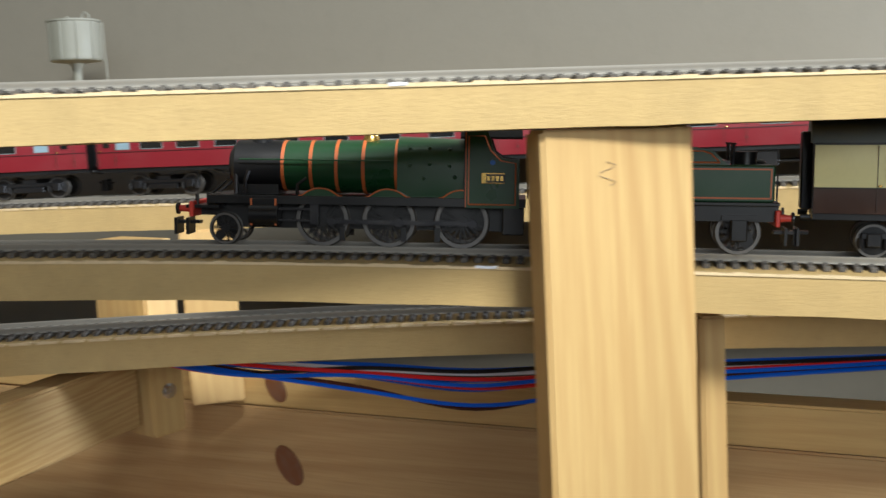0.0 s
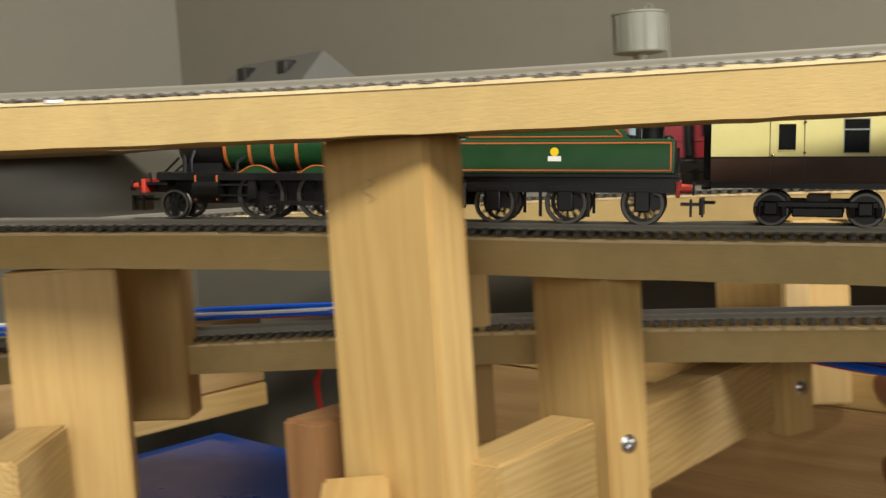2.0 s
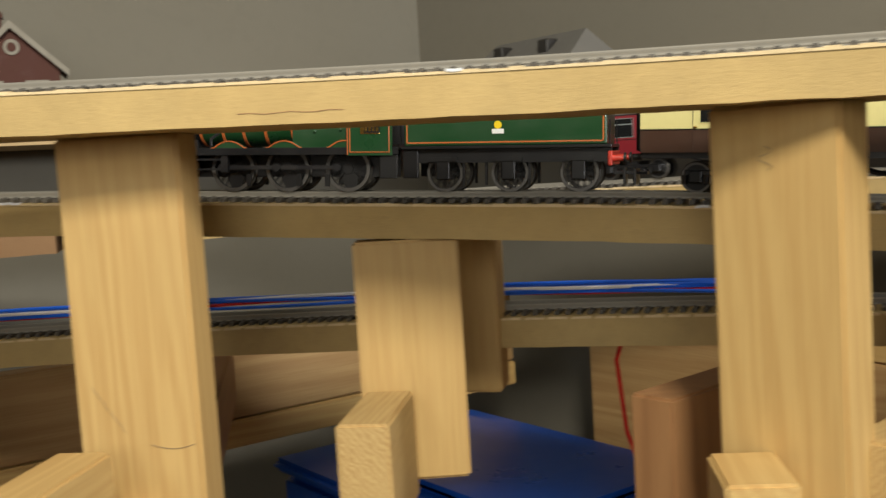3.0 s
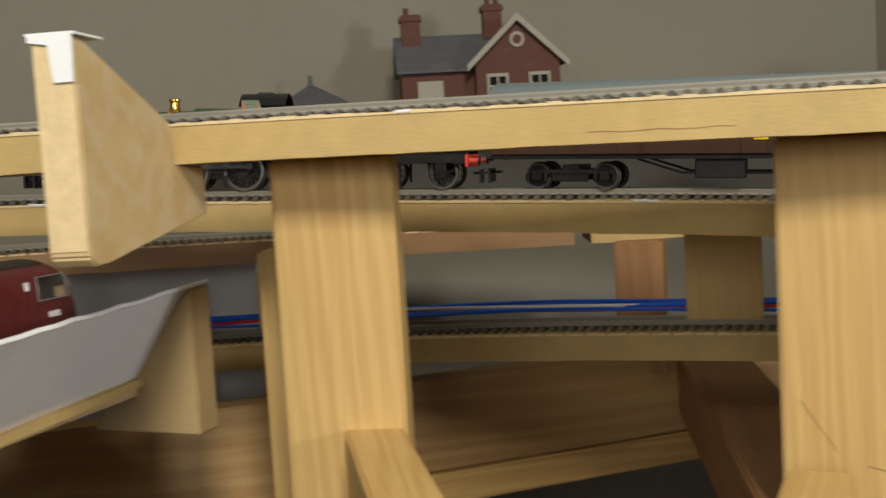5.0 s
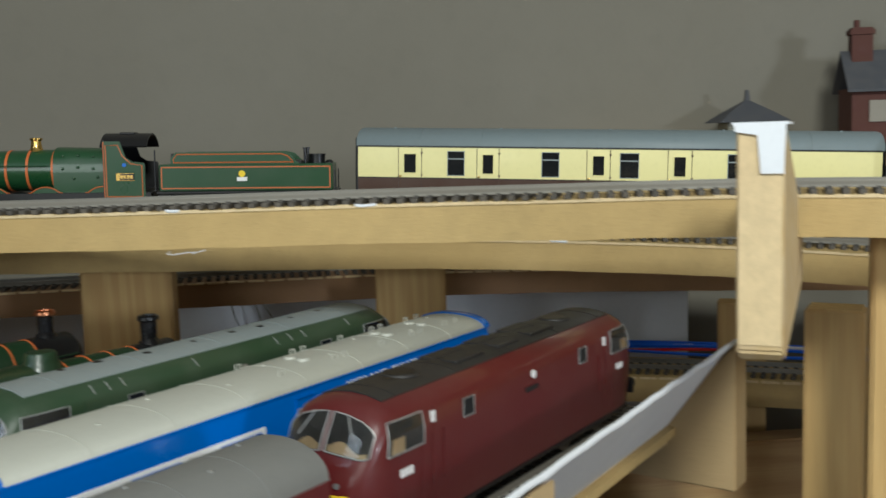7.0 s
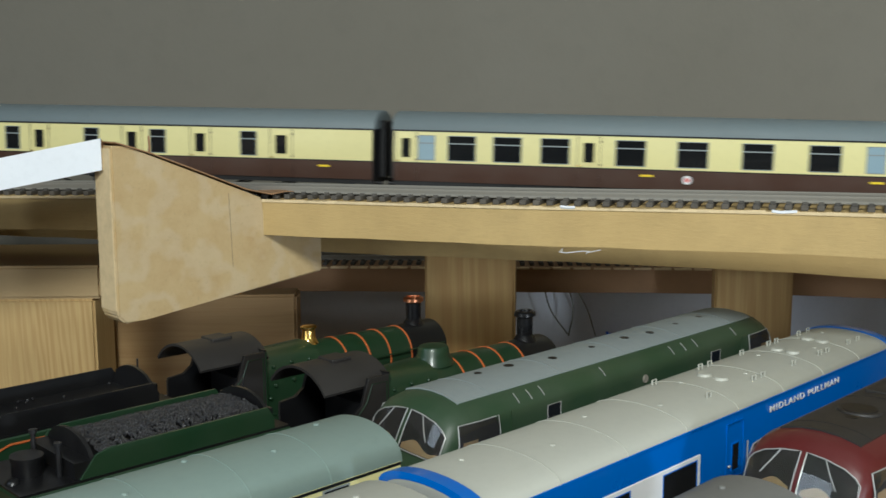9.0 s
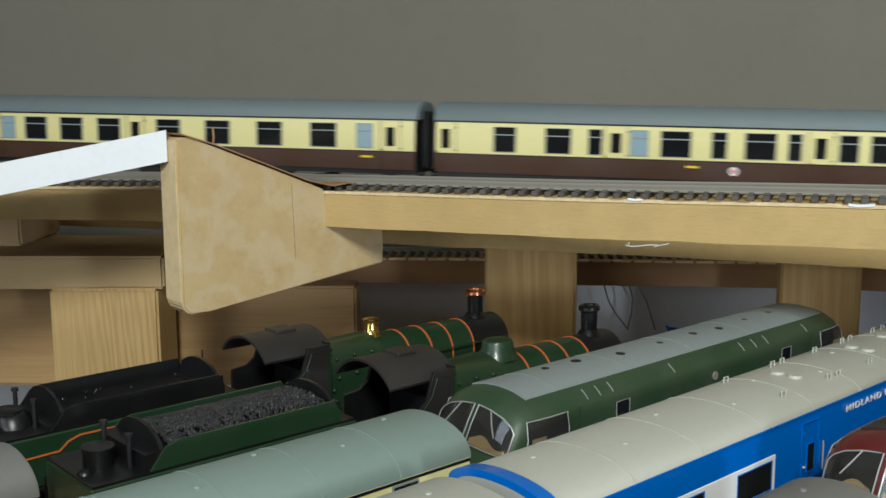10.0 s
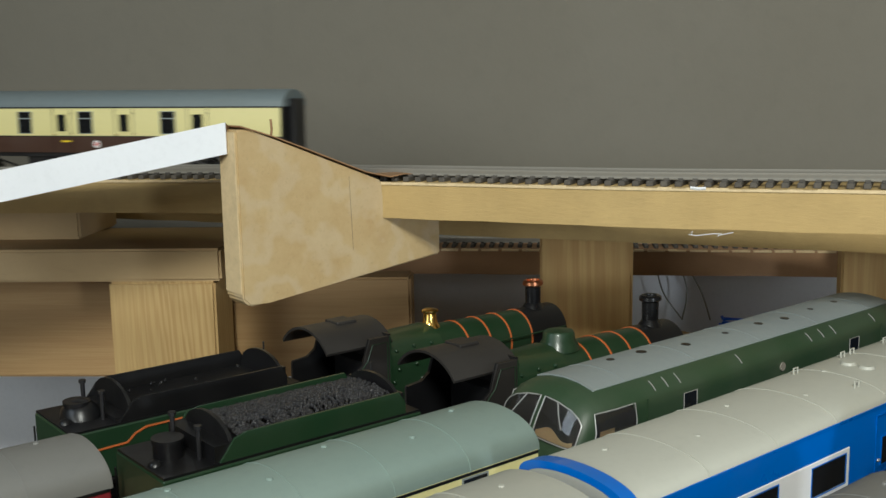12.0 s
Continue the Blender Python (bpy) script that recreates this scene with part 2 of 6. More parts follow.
def single(name, bm, material, m, label, category, group="", kind=""):
    ob = new(name, finish(bm, name, material))
    ob.matrix_world = m
    return tagged(ob, label, category, group, kind)


def box(bm, x0, x1, y0, y1, z0, z1, bev=0.0, seg=1):
    vs = [bm.verts.new((x, y, z)) for x in (x0, x1) for y in (y0, y1) for z in (z0, z1)]
    fs = [bm.faces.new([vs[i] for i in q]) for q in ((0, 1, 3, 2), (4, 6, 7, 5), (0, 4, 5, 1), (2, 3, 7, 6), (0, 2, 6, 4), (1, 5, 7, 3))]
    if bev:
        es = list({e for f in fs for e in f.edges})
        bmesh.ops.bevel(bm, geom=es, offset=bev, segments=seg, affect="EDGES", clamp_overlap=True)


def cyl(bm, c, axis, r, h, seg=16, r2=None):
    """A cylinder or cone, centred at c, its length h along the axis."""
    r2 = r if r2 is None else r2
    m = Matrix.Translation(c) @ Vector((0, 0, 1)).rotation_difference(Vector(axis)).to_matrix().to_4x4()
    bmesh.ops.create_cone(bm, cap_ends=True, segments=seg, radius1=r, radius2=r2, depth=h, matrix=m)


def ball(bm, c, r, sx=1, sy=1, sz=1, seg=12):
    bmesh.ops.create_uvsphere(bm, u_segments=seg, v_segments=max(6, seg // 2), radius=r, matrix=Matrix.Translation(c) @ Matrix.Diagonal((sx, sy, sz, 1)))


def lathe(bm, c, prof, seg=20):
    """Revolves (radius, z) pairs about the z axis through c."""
    rings = [[bm.verts.new((c[0] + r * math.cos(2 * math.pi * i / seg), c[1] + r * math.sin(2 * math.pi * i / seg), c[2] + z)) for i in range(seg)] for r, z in prof]
    for a, b in zip(rings, rings[1:]):
        for i in range(seg):
            bm.faces.new((a[i], a[(i + 1) % seg], b[(i + 1) % seg], b[i]))
    bm.faces.new(rings[0][::-1])
    bm.faces.new(rings[-1])


def loft(bm, sections, cap=True, closed=True):
    rows = [[bm.verts.new(p) for p in s] for s in sections]
    n = len(rows[0])
    for a, b in zip(rows, rows[1:]):
        for i in range(n if closed else n - 1):
            bm.faces.new((a[i], a[(i + 1) % n], b[(i + 1) % n], b[i]))
    if cap and closed:
        bm.faces.new(rows[0][::-1])
        bm.faces.new(rows[-1])


def poly(bm, pts, thick):
    """A flat plate: the outline pts, pushed out by the vector thick."""
    loft(bm, [pts, [tuple(Vector(p) + Vector(thick)) for p in pts]])


def tube(bm, pts, r, seg=6):
    pts = [Vector(p) for p in pts]
    rows = []
    for i, p in enumerate(pts):
        d = (pts[min(i + 1, len(pts) - 1)] - pts[max(i - 1, 0)]).normalized()
        a = d.orthogonal().normalized() if i == 0 else (a - d * a.dot(d)).normalized()
        b = d.cross(a)
        rows.append([tuple(p + r * (math.cos(k * 2 * math.pi / seg) * a + math.sin(k * 2 * math.pi / seg) * b)) for k in range(seg)])
    loft(bm, rows)


# ---- plan curves ----


def spline(pts, step=0.012):
    """A smooth curve through the points, evenly stepped."""
    P = [Vector(p) for p in pts]
    P = [2 * P[0] - P[1], *P, 2 * P[-1] - P[-2]]
    raw = []
    for a, b, c, d in zip(P, P[1:], P[2:], P[3:]):
        for k in range(16):
            t = k / 16
            raw.append(0.5 * ((2 * b) + (c - a) * t + (2 * a - 5 * b + 4 * c - d) * t * t + (3 * b - 3 * c + d - a) * t ** 3))
    raw.append(P[-2])
    cum = [0.0]
    for a, b in zip(raw, raw[1:]):
        cum.append(cum[-1] + (b - a).to_2d().length)
    n = int(cum[-1] / step)
    s = np.linspace(0, cum[-1], n + 1)
    arr = np.array([tuple(p) for p in raw])
    return s, np.stack([np.interp(s, cum, arr[:, i]) for i in range(3)], 1)


class Curve:
    """A stepped plan curve with its length; offset() is to the side away from the well."""

    def __init__(self, pts, step=0.012):
        self.s, self.p = spline(pts, step)
        d = np.gradient(self.p[:, :2], axis=0)
        d /= np.linalg.norm(d, axis=1)[:, None]
        self.out = np.stack([d[:, 1], -d[:, 0]], 1)
        self.out *= np.sign((self.out * (self.p[:, :2] - np.array([-0.18, -0.83]))).sum(1))[:, None]

    def at(self, s):
        return Vector([np.interp(s, self.s, self.p[:, i]) for i in range(3)])

    def side(self, s):
        return Vector([np.interp(s, self.s, self.out[:, i]) for i in range(2)] + [0]).normalized()


def sweep(bm, curve, prof, jag=0.0, lo=None, hi=None):
    """Pushes a closed profile of (out, up) pairs along a curve."""
    rows = []
    for i, (p, o) in enumerate(zip(curve.p, curve.out)):
        if (lo is None or curve.s[i] >= lo) and (hi is None or curve.s[i] <= hi):
            j = jag * noise.noise(Vector((p[0] * 60, p[1] * 60, 0)))
            rows.append([(p[0] + o[0] * a, p[1] + o[1] * a, p[2] + b + (j if b > -0.001 else -j)) for a, b in prof])
    loft(bm, rows)


# ---- plan: track centre of the running line, from right to left ----
TRACK_B = Curve(((1.62, -0.44, 0.905), (1.2, -0.16, 0.914), (0.80, 0.075, 0.917), (0.52, 0.22, 0.9285), (0.307, 0.317, 0.9380), (0.191, 0.362, 0.9437), (0.07, 0.395, 0.9502), (-0.054, 0.415, 0.9575), (-0.179, 0.424, 0.9635), (-0.305, 0.42, 0.9715), (-0.43, 0.404, 0.978), (-0.552, 0.374, 0.985), (-0.671, 0.331, 0.9905), (-0.782, 0.271, 0.996), (-0.875, 0.184, 1.001), (-0.952, 0.085, 1.004), (-1.02, -0.016, 1.0065), (-1.093, -0.106, 1.009), (-1.162, -0.20, 1.0105), (-1.225, -0.30, 1.011), (-1.285, -0.42, 1.011), (-1.335, -0.56, 1.011), (-1.38, -0.75, 1.011), (-1.42, -1.1, 1.011), (-1.43, -1.5, 1.011)), 0.01)
B0 = float(np.interp(0.179, -TRACK_B.p[:, 0], TRACK_B.s))
# front edge of the near deck
EDGE_A = Curve(((1.3, -0.14, 1.006), (0.9, 0.08, 1.009), (0.55, 0.235, 1.009), (0.30, 0.295, 1.0118), (0.10, 0.311, 1.0150), (-0.137, 0.3133, 1.0186), (-0.27, 0.311, 1.0215), (-0.40, 0.286, 1.0245), (-0.551, 0.228, 1.0275), (-0.673, 0.159, 1.029), (-0.742, 0.098, 1.0285), (-0.80, 0.046, 1.0278), (-0.866, -0.022, 1.0268), (-0.938, -0.094, 1.0262), (-1.0, -0.165, 1.0255), (-1.05, -0.26, 1.025), (-1.085, -0.40, 1.025), (-1.10, -0.62, 1.025), (-1.11, -0.95, 1.025)), 0.01)
TRACK_C = Curve(((1.2, -0.02, 0.913), (0.7, 0.26, 0.914), (0.35, 0.405, 0.915), (0.10, 0.468, 0.916), (-0.10, 0.495, 0.916), (-0.30, 0.50, 0.9145), (-0.50, 0.478, 0.912), (-0.68, 0.425, 0.910), (-0.84, 0.345, 0.908), (-0.96, 0.25, 0.906), (-1.05, 0.15, 0.905)), 0.012)
TRACK_D = Curve(((1.2, 0.07, 0.962), (0.7, 0.325, 0.964), (0.3, 0.495, 0.966), (0.0, 0.595, 0.968), (-0.2, 0.645, 0.970), (-0.4, 0.665, 0.970), (-0.58, 0.63, 0.968), (-0.74, 0.54, 0.963), (-0.88, 0.40, 0.965), (-0.99, 0.25, 0.968), (-1.08, 0.08, 0.969), (-1.17, -0.10, 0.969), (-1.27, -0.34, 0.969), (-1.33, -0.6, 0.969)), 0.012)
BOARD = 0.0145

# ---- room ----
CORNER = Vector((-0.667, 1.0))
W1 = Vector((0.967, -0.40)).normalized()
W2 = Vector((-0.51, -0.86)).normalized()


def wall(name, a, b, z0, z1, thick, material, kind_label):
    bm = bm_new()
    d = (b - a).normalized()
    n = Vector((d.y, -d.x))
    if n.dot((a + b) / 2 - Vector((-0.3, 0.0))) < 0:
        n = -n
    pts = [(*a, z0), (*b, z0), (*b, z1), (*a, z1)]
    poly(bm, pts, (*(n * thick), 0))
    return single(name, bm, material, Matrix(), kind_label, "wall", kind="structure")


FAR1, FAR2 = CORNER + W1 * 4.2, CORNER + W2 * 3.8
BACK = FAR1 + W2 * 3.8
wall("wall_north", CORNER, FAR1, 0, 2.4, 0.1, M_WALL_SHADE, "off-white room wall with shade put into its colour")
wall("wall_west", CORNER, FAR2, 0, 2.4, 0.1, M_WALL_SHADE, "off-white side wall with shade put into its colour")
wall("wall_south", FAR2, FAR2 + W1 * 4.2, 0, 2.4, 0.1, M_WALL_SHADE, "off-white room wall with shade put into its colour")
wall("wall_east", FAR1, FAR1 + W2 * 3.8, 0, 2.4, 0.1, M_WALL_SHADE, "off-white room wall with shade put into its colour")
for nm, z, mm, lab in (("floor", -0.05, M_FLOOR, "dark carpeted floor under the bench"), ("ceiling", 2.4, M_CEIL, "plain white painted ceiling")):
    bm = bm_new()
    q = [CORNER, FAR1, FAR1 + W2 * 3.9, FAR2]
    poly(bm, [(*(p + (p - Vector((0.5, -1))) * 0.05), z) for p in q], (0, 0, 0.05))
    single(nm, bm, mm, Matrix(), lab, nm, kind="structure")

# ---- decks and tracks ----


def deck(name, curve, inner, outer, label, material=M_MDF, lo=None, hi=None):
    ob = thing(name, Matrix(), label, "baseboard")
    bm = bm_new()
    sweep(bm, curve, ((inner, 0), (outer, 0), (outer, -BOARD), (inner, -BOARD)), 0.0004, lo, hi)
    part("board", bm, material, ob)
    bm = bm_new()
    rng = random.Random(len(name) + int(inner * 1e4))
    # torn fibres along the sawn upper edge
    for i in range(0, len(curve.s) - 2):
        if (lo is not None and curve.s[i] < lo) or (hi is not None and curve.s[i + 1] > hi):
            continue
        for k in (0.0, 0.5):
            a, b = curve.at(curve.s[i] + k * 0.01), curve.at(curve.s[i] + (k + 0.5) * 0.01)
            o = curve.side(curve.s[i])
            h, w = rng.uniform(0.0002, 0.0008), rng.uniform(0.0015, 0.0045)
            q = [a + o * (inner - 0.0005), b + o * (inner - 0.0005), b + o * (inner + w), a + o * (inner + w)]
            loft(bm, [[(p.x, p.y, p.z - 0.0006) for p in q], [(p.x, p.y, p.z + (h if n < 2 else 0.0002)) for n, p in enumerate(q)]])
    part("torn_edge", bm, M_CHIP, ob, "pale torn fibres of the sawn edge, brightened as if lit")
    return ob


def sleeper_mesh():
    bm = bm_new()
    box(bm, -0.0013, 0.0013, -0.0145, 0.0145, 0.0, 0.0020, 0.0003)
    for sy in (-1, 1):
        for k in (-1, 1):
            box(bm, -0.0009, 0.0009, sy * 0.00825 + k * 0.0012 - 0.0005, sy * 0.00825 + k * 0.0012 + 0.0005, 0.0019, 0.0028)
    return finish(bm, "sleeper", M_SLEEPER, False)


def track(name, curve, centre, pitch, label, single_from, single_to, lo=None, hi=None):
    """Two rails on sleepers; those in the given stretch are parts of their own."""
    ob = thing(name, Matrix(), label, "railway track", "model railway tracks")
    lo = curve.s[0] if lo is None else lo
    hi = curve.s[-1] if hi is None else hi
    for side in (-1, 1):
        bm = bm_new()
        c = centre + side * 0.00825
        sweep(bm, curve, ((c - 0.0005, 0.0050), (c + 0.0005, 0.0050), (c + 0.0005, 0.0040), (c + 0.0003, 0.0036), (c + 0.0003, 0.0027), (c + 0.0011, 0.0023), (c - 0.0011, 0.0023), (c - 0.0003, 0.0027), (c - 0.0003, 0.0036), (c - 0.0005, 0.0040)), 0, lo, hi)
        part("rail", bm, M_RAIL, ob)
    me = sleeper_mesh()
    verts, faces = [], []
    base_v = [v.co.copy() for v in me.vertices]
    base_f = [tuple(p.vertices) for p in me.polygons]
    s = lo
    count = 0
    while s < hi:
        p, o = curve.at(s), curve.side(s)
        m = Matrix.Translation(p + o * centre) @ Matrix.Rotation(math.atan2(o.y, o.x) - math.pi / 2, 4, "Z")
        if single_from <= s <= single_to and count < 300:
            t = new("sleeper", me)
            t.parent = ob
            t.matrix_local = m
            count += 1
        else:
            n = len(verts)
            verts += [tuple(m @ v) for v in base_v]
            faces += [tuple(i + n for i in f) for f in base_f]
        s += pitch
    if verts:
        mm = bpy.data.meshes.new("sleeper_run")
        mm.from_pydata(verts, [], faces)
        mm.materials.append(M_SLEEPER)
        t = new("sleeper_run", mm)
        t.parent = ob
        t["kind"] = "stuff"
    return ob


def sA(x):
    return float(np.interp(-x, -EDGE_A.p[:, 0], EDGE_A.s))


deck("near_deck", EDGE_A, 0.0, 0.060, "pale fibreboard strip carrying the near model track")
deck("running_deck", TRACK_B, -0.027, 0.030, "pale fibreboard strip carrying the running line")
deck("lower_deck", TRACK_C, -0.027, 0.030, "fibreboard strip carrying the lower hidden track")
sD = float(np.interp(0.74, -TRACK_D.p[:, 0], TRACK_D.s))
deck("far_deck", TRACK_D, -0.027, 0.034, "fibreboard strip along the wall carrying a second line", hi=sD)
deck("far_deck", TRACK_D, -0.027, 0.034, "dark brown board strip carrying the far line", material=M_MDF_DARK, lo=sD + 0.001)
# added white panel that imitates the light on the lower wall
back_line = Curve([tuple(p) for p in TRACK_D.p[::6] if -1.28 < p[0] < -0.86], 0.03)
bm = bm_new()
sweep(bm, back_line, ((0.050, -0.0165), (0.054, -0.0165), (0.054, -0.16), (0.050, -0.16)))
single("backing_board", bm, M_CARD, Matrix(), "added white panel standing in for the lit wall behind the yard", "board")
track("near_track", EDGE_A, 0.022, 0.0054, "silver-railed model track on dark plastic sleepers", sA(0.2), sA(-0.885))
track("running_track", TRACK_B, 0.0, 0.0054, "curved model track used by the passing train", B0 - 0.45, B0 + 1.25)
track("lower_track", TRACK_C, -0.004, 0.0057, "model track on the lower level, dull rails", 1.1, 2.2)
track("far_track", TRACK_D, -0.004, 0.0057, "model track on the far level along the wall", 1.1, 1.12)

# ---- timber frame ----


def timber(name, o, xd, yd, L, w, t, material, label, category="timber", group="", bev=0.0012, parent=None, kind=""):
    """A sawn piece: its length along xd, its width along yd, its thickness t behind the face."""
    x, y = Vector(xd).normalized(), Vector(yd)
    y = (y - x * y.dot(x)).normalized()
    z = x.cross(y)
    m = Matrix((x, y, z)).transposed().to_4x4()
    m.translation = o
    bm = bm_new()
    box(bm, 0, L, 0, w, 0, t, bev, 2)
    return single(name, bm, material, m, label, category, group, kind)


def post(l, r, z0, z1, t=0.020, label="planed pine post under the deck", material=M_PINE):
    l, r = Vector((*l, 0)), Vector((*r, 0))
    return timber("pine_post", (l.x, l.y, z0), (0, 0, 1), r - l, z1 - z0, (r - l).length, t, material, label, "post", "posts under the decks")


def deck_z(curve, x):
    return float(np.interp(-x, -curve.p[:, 0], curve.p[:, 2])) - BOARD


pC = post((0.061, 0.3153), (0.111, 0.3185), 0.3, deck_z(EDGE_A, 0.085), label="planed pine post with pencil mark under the near deck")
pD = post((-0.2689, 0.341), (-0.2267, 0.3233), 0.3, deck_z(EDGE_A, -0.25), label="planed pine post with pencil mark under the near deck")
pH = post((-0.5013, 0.2855), (-0.4545, 0.2985), 0.3, deck_z(EDGE_A, -0.48), label="striped-grain pine post with pencil line on it")
pQ = post((-0.6709, 0.1978), (-0.6301, 0.2247), 0.3, deck_z(EDGE_A, -0.65), label="striped-grain pine post beside a joist end")
pA = post((-0.213, 0.431), (-0.18, 0.398), 0.3, deck_z(TRACK_B, -0.19), label="pine post with a screw in its edge")
pB = post((-0.137, 0.553), (-0.105, 0.522), 0.853, deck_z(TRACK_D, -0.12), label="short pine post with a screw, hung above the plank")
pF = post((-0.4234, 0.3703), (-0.3824, 0.3895), 0.857, deck_z(TRACK_B, -0.40), label="short pine post with a joist end fixed to it")
post((-0.435, 0.455), (-0.3928, 0.4606), 0.877, deck_z(TRACK_D, -0.41), label="short pine post behind the lower track")
post((-0.614, 0.445), (-0.576, 0.460), 0.911, 0.972, label="pine post behind the lower track")
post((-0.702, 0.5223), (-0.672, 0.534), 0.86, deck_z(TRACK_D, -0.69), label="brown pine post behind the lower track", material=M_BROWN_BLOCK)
post((-0.855, 0.344), (-0.833, 0.362), 0.85, 0.9475, label="pine post with a dark knot")
post((-0.722, 0.232), (-0.700, 0.243), 0.3, deck_z(TRACK_B, -0.71) - 0.004, label="pale pine post with a screw near the yard")
post((-0.9587, 0.1634), (-0.9350, 0.1970), 0.85, deck_z(TRACK_B, -0.92), label="pine post in shade behind the stored engines")
post((-0.997, 0.006), (-0.973, 0.046), 0.85, deck_z(TRACK_B, -1.02), label="pine post in shade behind the stored engines")
post((0.135, 0.384), (0.145, 0.383), 0.3, 0.925, 0.045, label="dark-edged pine post behind the first post")
post((-0.275, 0.478), (-0.243, 0.486), 0.86, 0.9545, label="pine post behind the lower track")
post((-0.096, 0.585), (-0.066, 0.590), 0.853, deck_z(TRACK_D, -0.08), label="pine post by the wide plank")

N1, N2 = Vector((0.51, 0.86, 0)), Vector((-0.86, 0.51, 0))
# wide planks on edge along both walls
timber("wide_plank", (-0.45, 0.832, 0.846), (0.86, -0.51, 0), (0, 0, -1), 1.5, 0.145, 0.020, M_PLANK, "wide knotty pine plank standing on edge", "plank")
timber("upper_batten", (-0.45, 0.832, 0.868), (0.86, -0.51, 0), (0, 0, -1), 1.5, 0.0215, 0.020, M_PINE, "pale pine batten above the wide plank", "batten")
timber("wide_plank", (-0.53, 0.825, 0.877), (-0.51, -0.86, 0), (0, 0, -1), 1.15, 0.058, 0.020, M_PLANK, "knotty brown pine plank in shade", "plank")
timber("lower_batten", (-0.53, 0.825, 0.818), (-0.51, -0.86, 0), (0, 0, -1), 1.15, 0.02, 0.022, M_PINE, "pale pine batten below the brown plank", "batten")
# joists towards the well
timber("joist", (-0.168, 0.412, 0.895), (0.45, 0.89, 0), (0, 0, -1), 0.125, 0.035, 0.020, M_PINE_END, "ribbed softwood joist running to the plank", "joist", "joists")
timber("joist", (-0.2027, 0.400, 0.896), (-0.40, -0.91, 0), (0, 0, -1), 0.065, 0.060, 0.020, M_PINE_END, "ribbed softwood joist end beside a post", "joist", "joists")
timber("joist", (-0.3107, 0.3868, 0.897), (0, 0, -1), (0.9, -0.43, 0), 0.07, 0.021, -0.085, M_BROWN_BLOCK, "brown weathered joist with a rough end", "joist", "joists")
timber("joist", (-0.419, 0.366, 0.899), (0.26, -0.965, 0), (0.63, 0.5, 0), 0.055, 0.0206, -0.045, M_PINE_END, "rough-sawn joist stub on a post", "joist", "joists")
timber("joist", (-0.492, 0.264, 0.898), (0.26, -0.965, 0), (0.70, 0.70, 0), 0.16, 0.0212, -0.045, M_PINE, "planed joist fixed to a post", "joist", "joists")
timber("joist", (-0.654, 0.2127, 0.905), (0.76, -0.65, 0), (0.70, 0.70, 0), 0.17, 0.0233, -0.045, M_PINE, "planed joist fixed to a post", "joist", "joists")
timber("joist", (-0.2714, 0.3279, 0.892), (0.3, -0.95, 0), (1, 0, 0), 0.035, 0.0225, -0.05, M_PINE, "small sawn peg block beside a post", "joist", "joists")
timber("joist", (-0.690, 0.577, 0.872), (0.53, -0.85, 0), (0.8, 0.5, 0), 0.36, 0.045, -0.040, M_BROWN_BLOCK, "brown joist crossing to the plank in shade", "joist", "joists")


def screw(p, d, label="zinc cross-head screw in a timber"):
    bm = bm_new()
    cyl(bm, (0, 0, 0.0004), (0, 0, 1), 0.0042, 0.0016, 18, 0.0030)
    for a in (0, 1):
        box(bm, -0.0022 if a else -0.0004, 0.0022 if a else 0.0004, -0.0004 if a else -0.0022, 0.0004 if a else 0.0022, 0.0010, 0.0014)
    m = Vector((0, 0, 1)).rotation_difference(Vector(d)).to_matrix().to_4x4()
    m.translation = p
    single("screw", bm, M_ZINC, m, label, "screw", "screws in the timber")


screw((-0.1735, 0.4045, 0.883), (0.707, -0.707, 0))
screw((-0.0975, 0.5295, 0.876), (0.707, -0.707, 0))
screw((-0.1475, 0.4525, 0.835), (0.89, -0.45, 0.0))


def knot(p, d, r, label="dark oval knot in the pine"):
    bm = bm_new()
    cyl(bm, (0, 0, 0.0003), (0, 0, 1), r, 0.0008, 20, r * 0.97)
    m = Vector((0, 0, 1)).rotation_difference(Vector(d)).to_matrix().to_4x4() @ Matrix.Diagonal((0.75, 1.25, 1, 1))
    m.translation = p
    single("pine_knot", bm, M_KNOT, m, label, "knot", "knots in the planks")


def on_plank(x, z, dz=0.0):
    t = (x + 0.45) / 0.86
    return Vector((x, 0.832 - 0.51 * t, z)) - N1 * 0.0004


knot(on_plank(-0.043, 0.812), -N1, 0.0105)
knot(on_plank(-0.048, 0.859), -N1, 0.0080)
t2 = (0.825 - 0.508) / 0.86
knot(Vector((-0.53 - 0.51 * t2, 0.508, 0.829 + 0.012)) - N2 * 0.0004, -N2, 0.0075)


# ---- brackets that carry the raised front strip ----


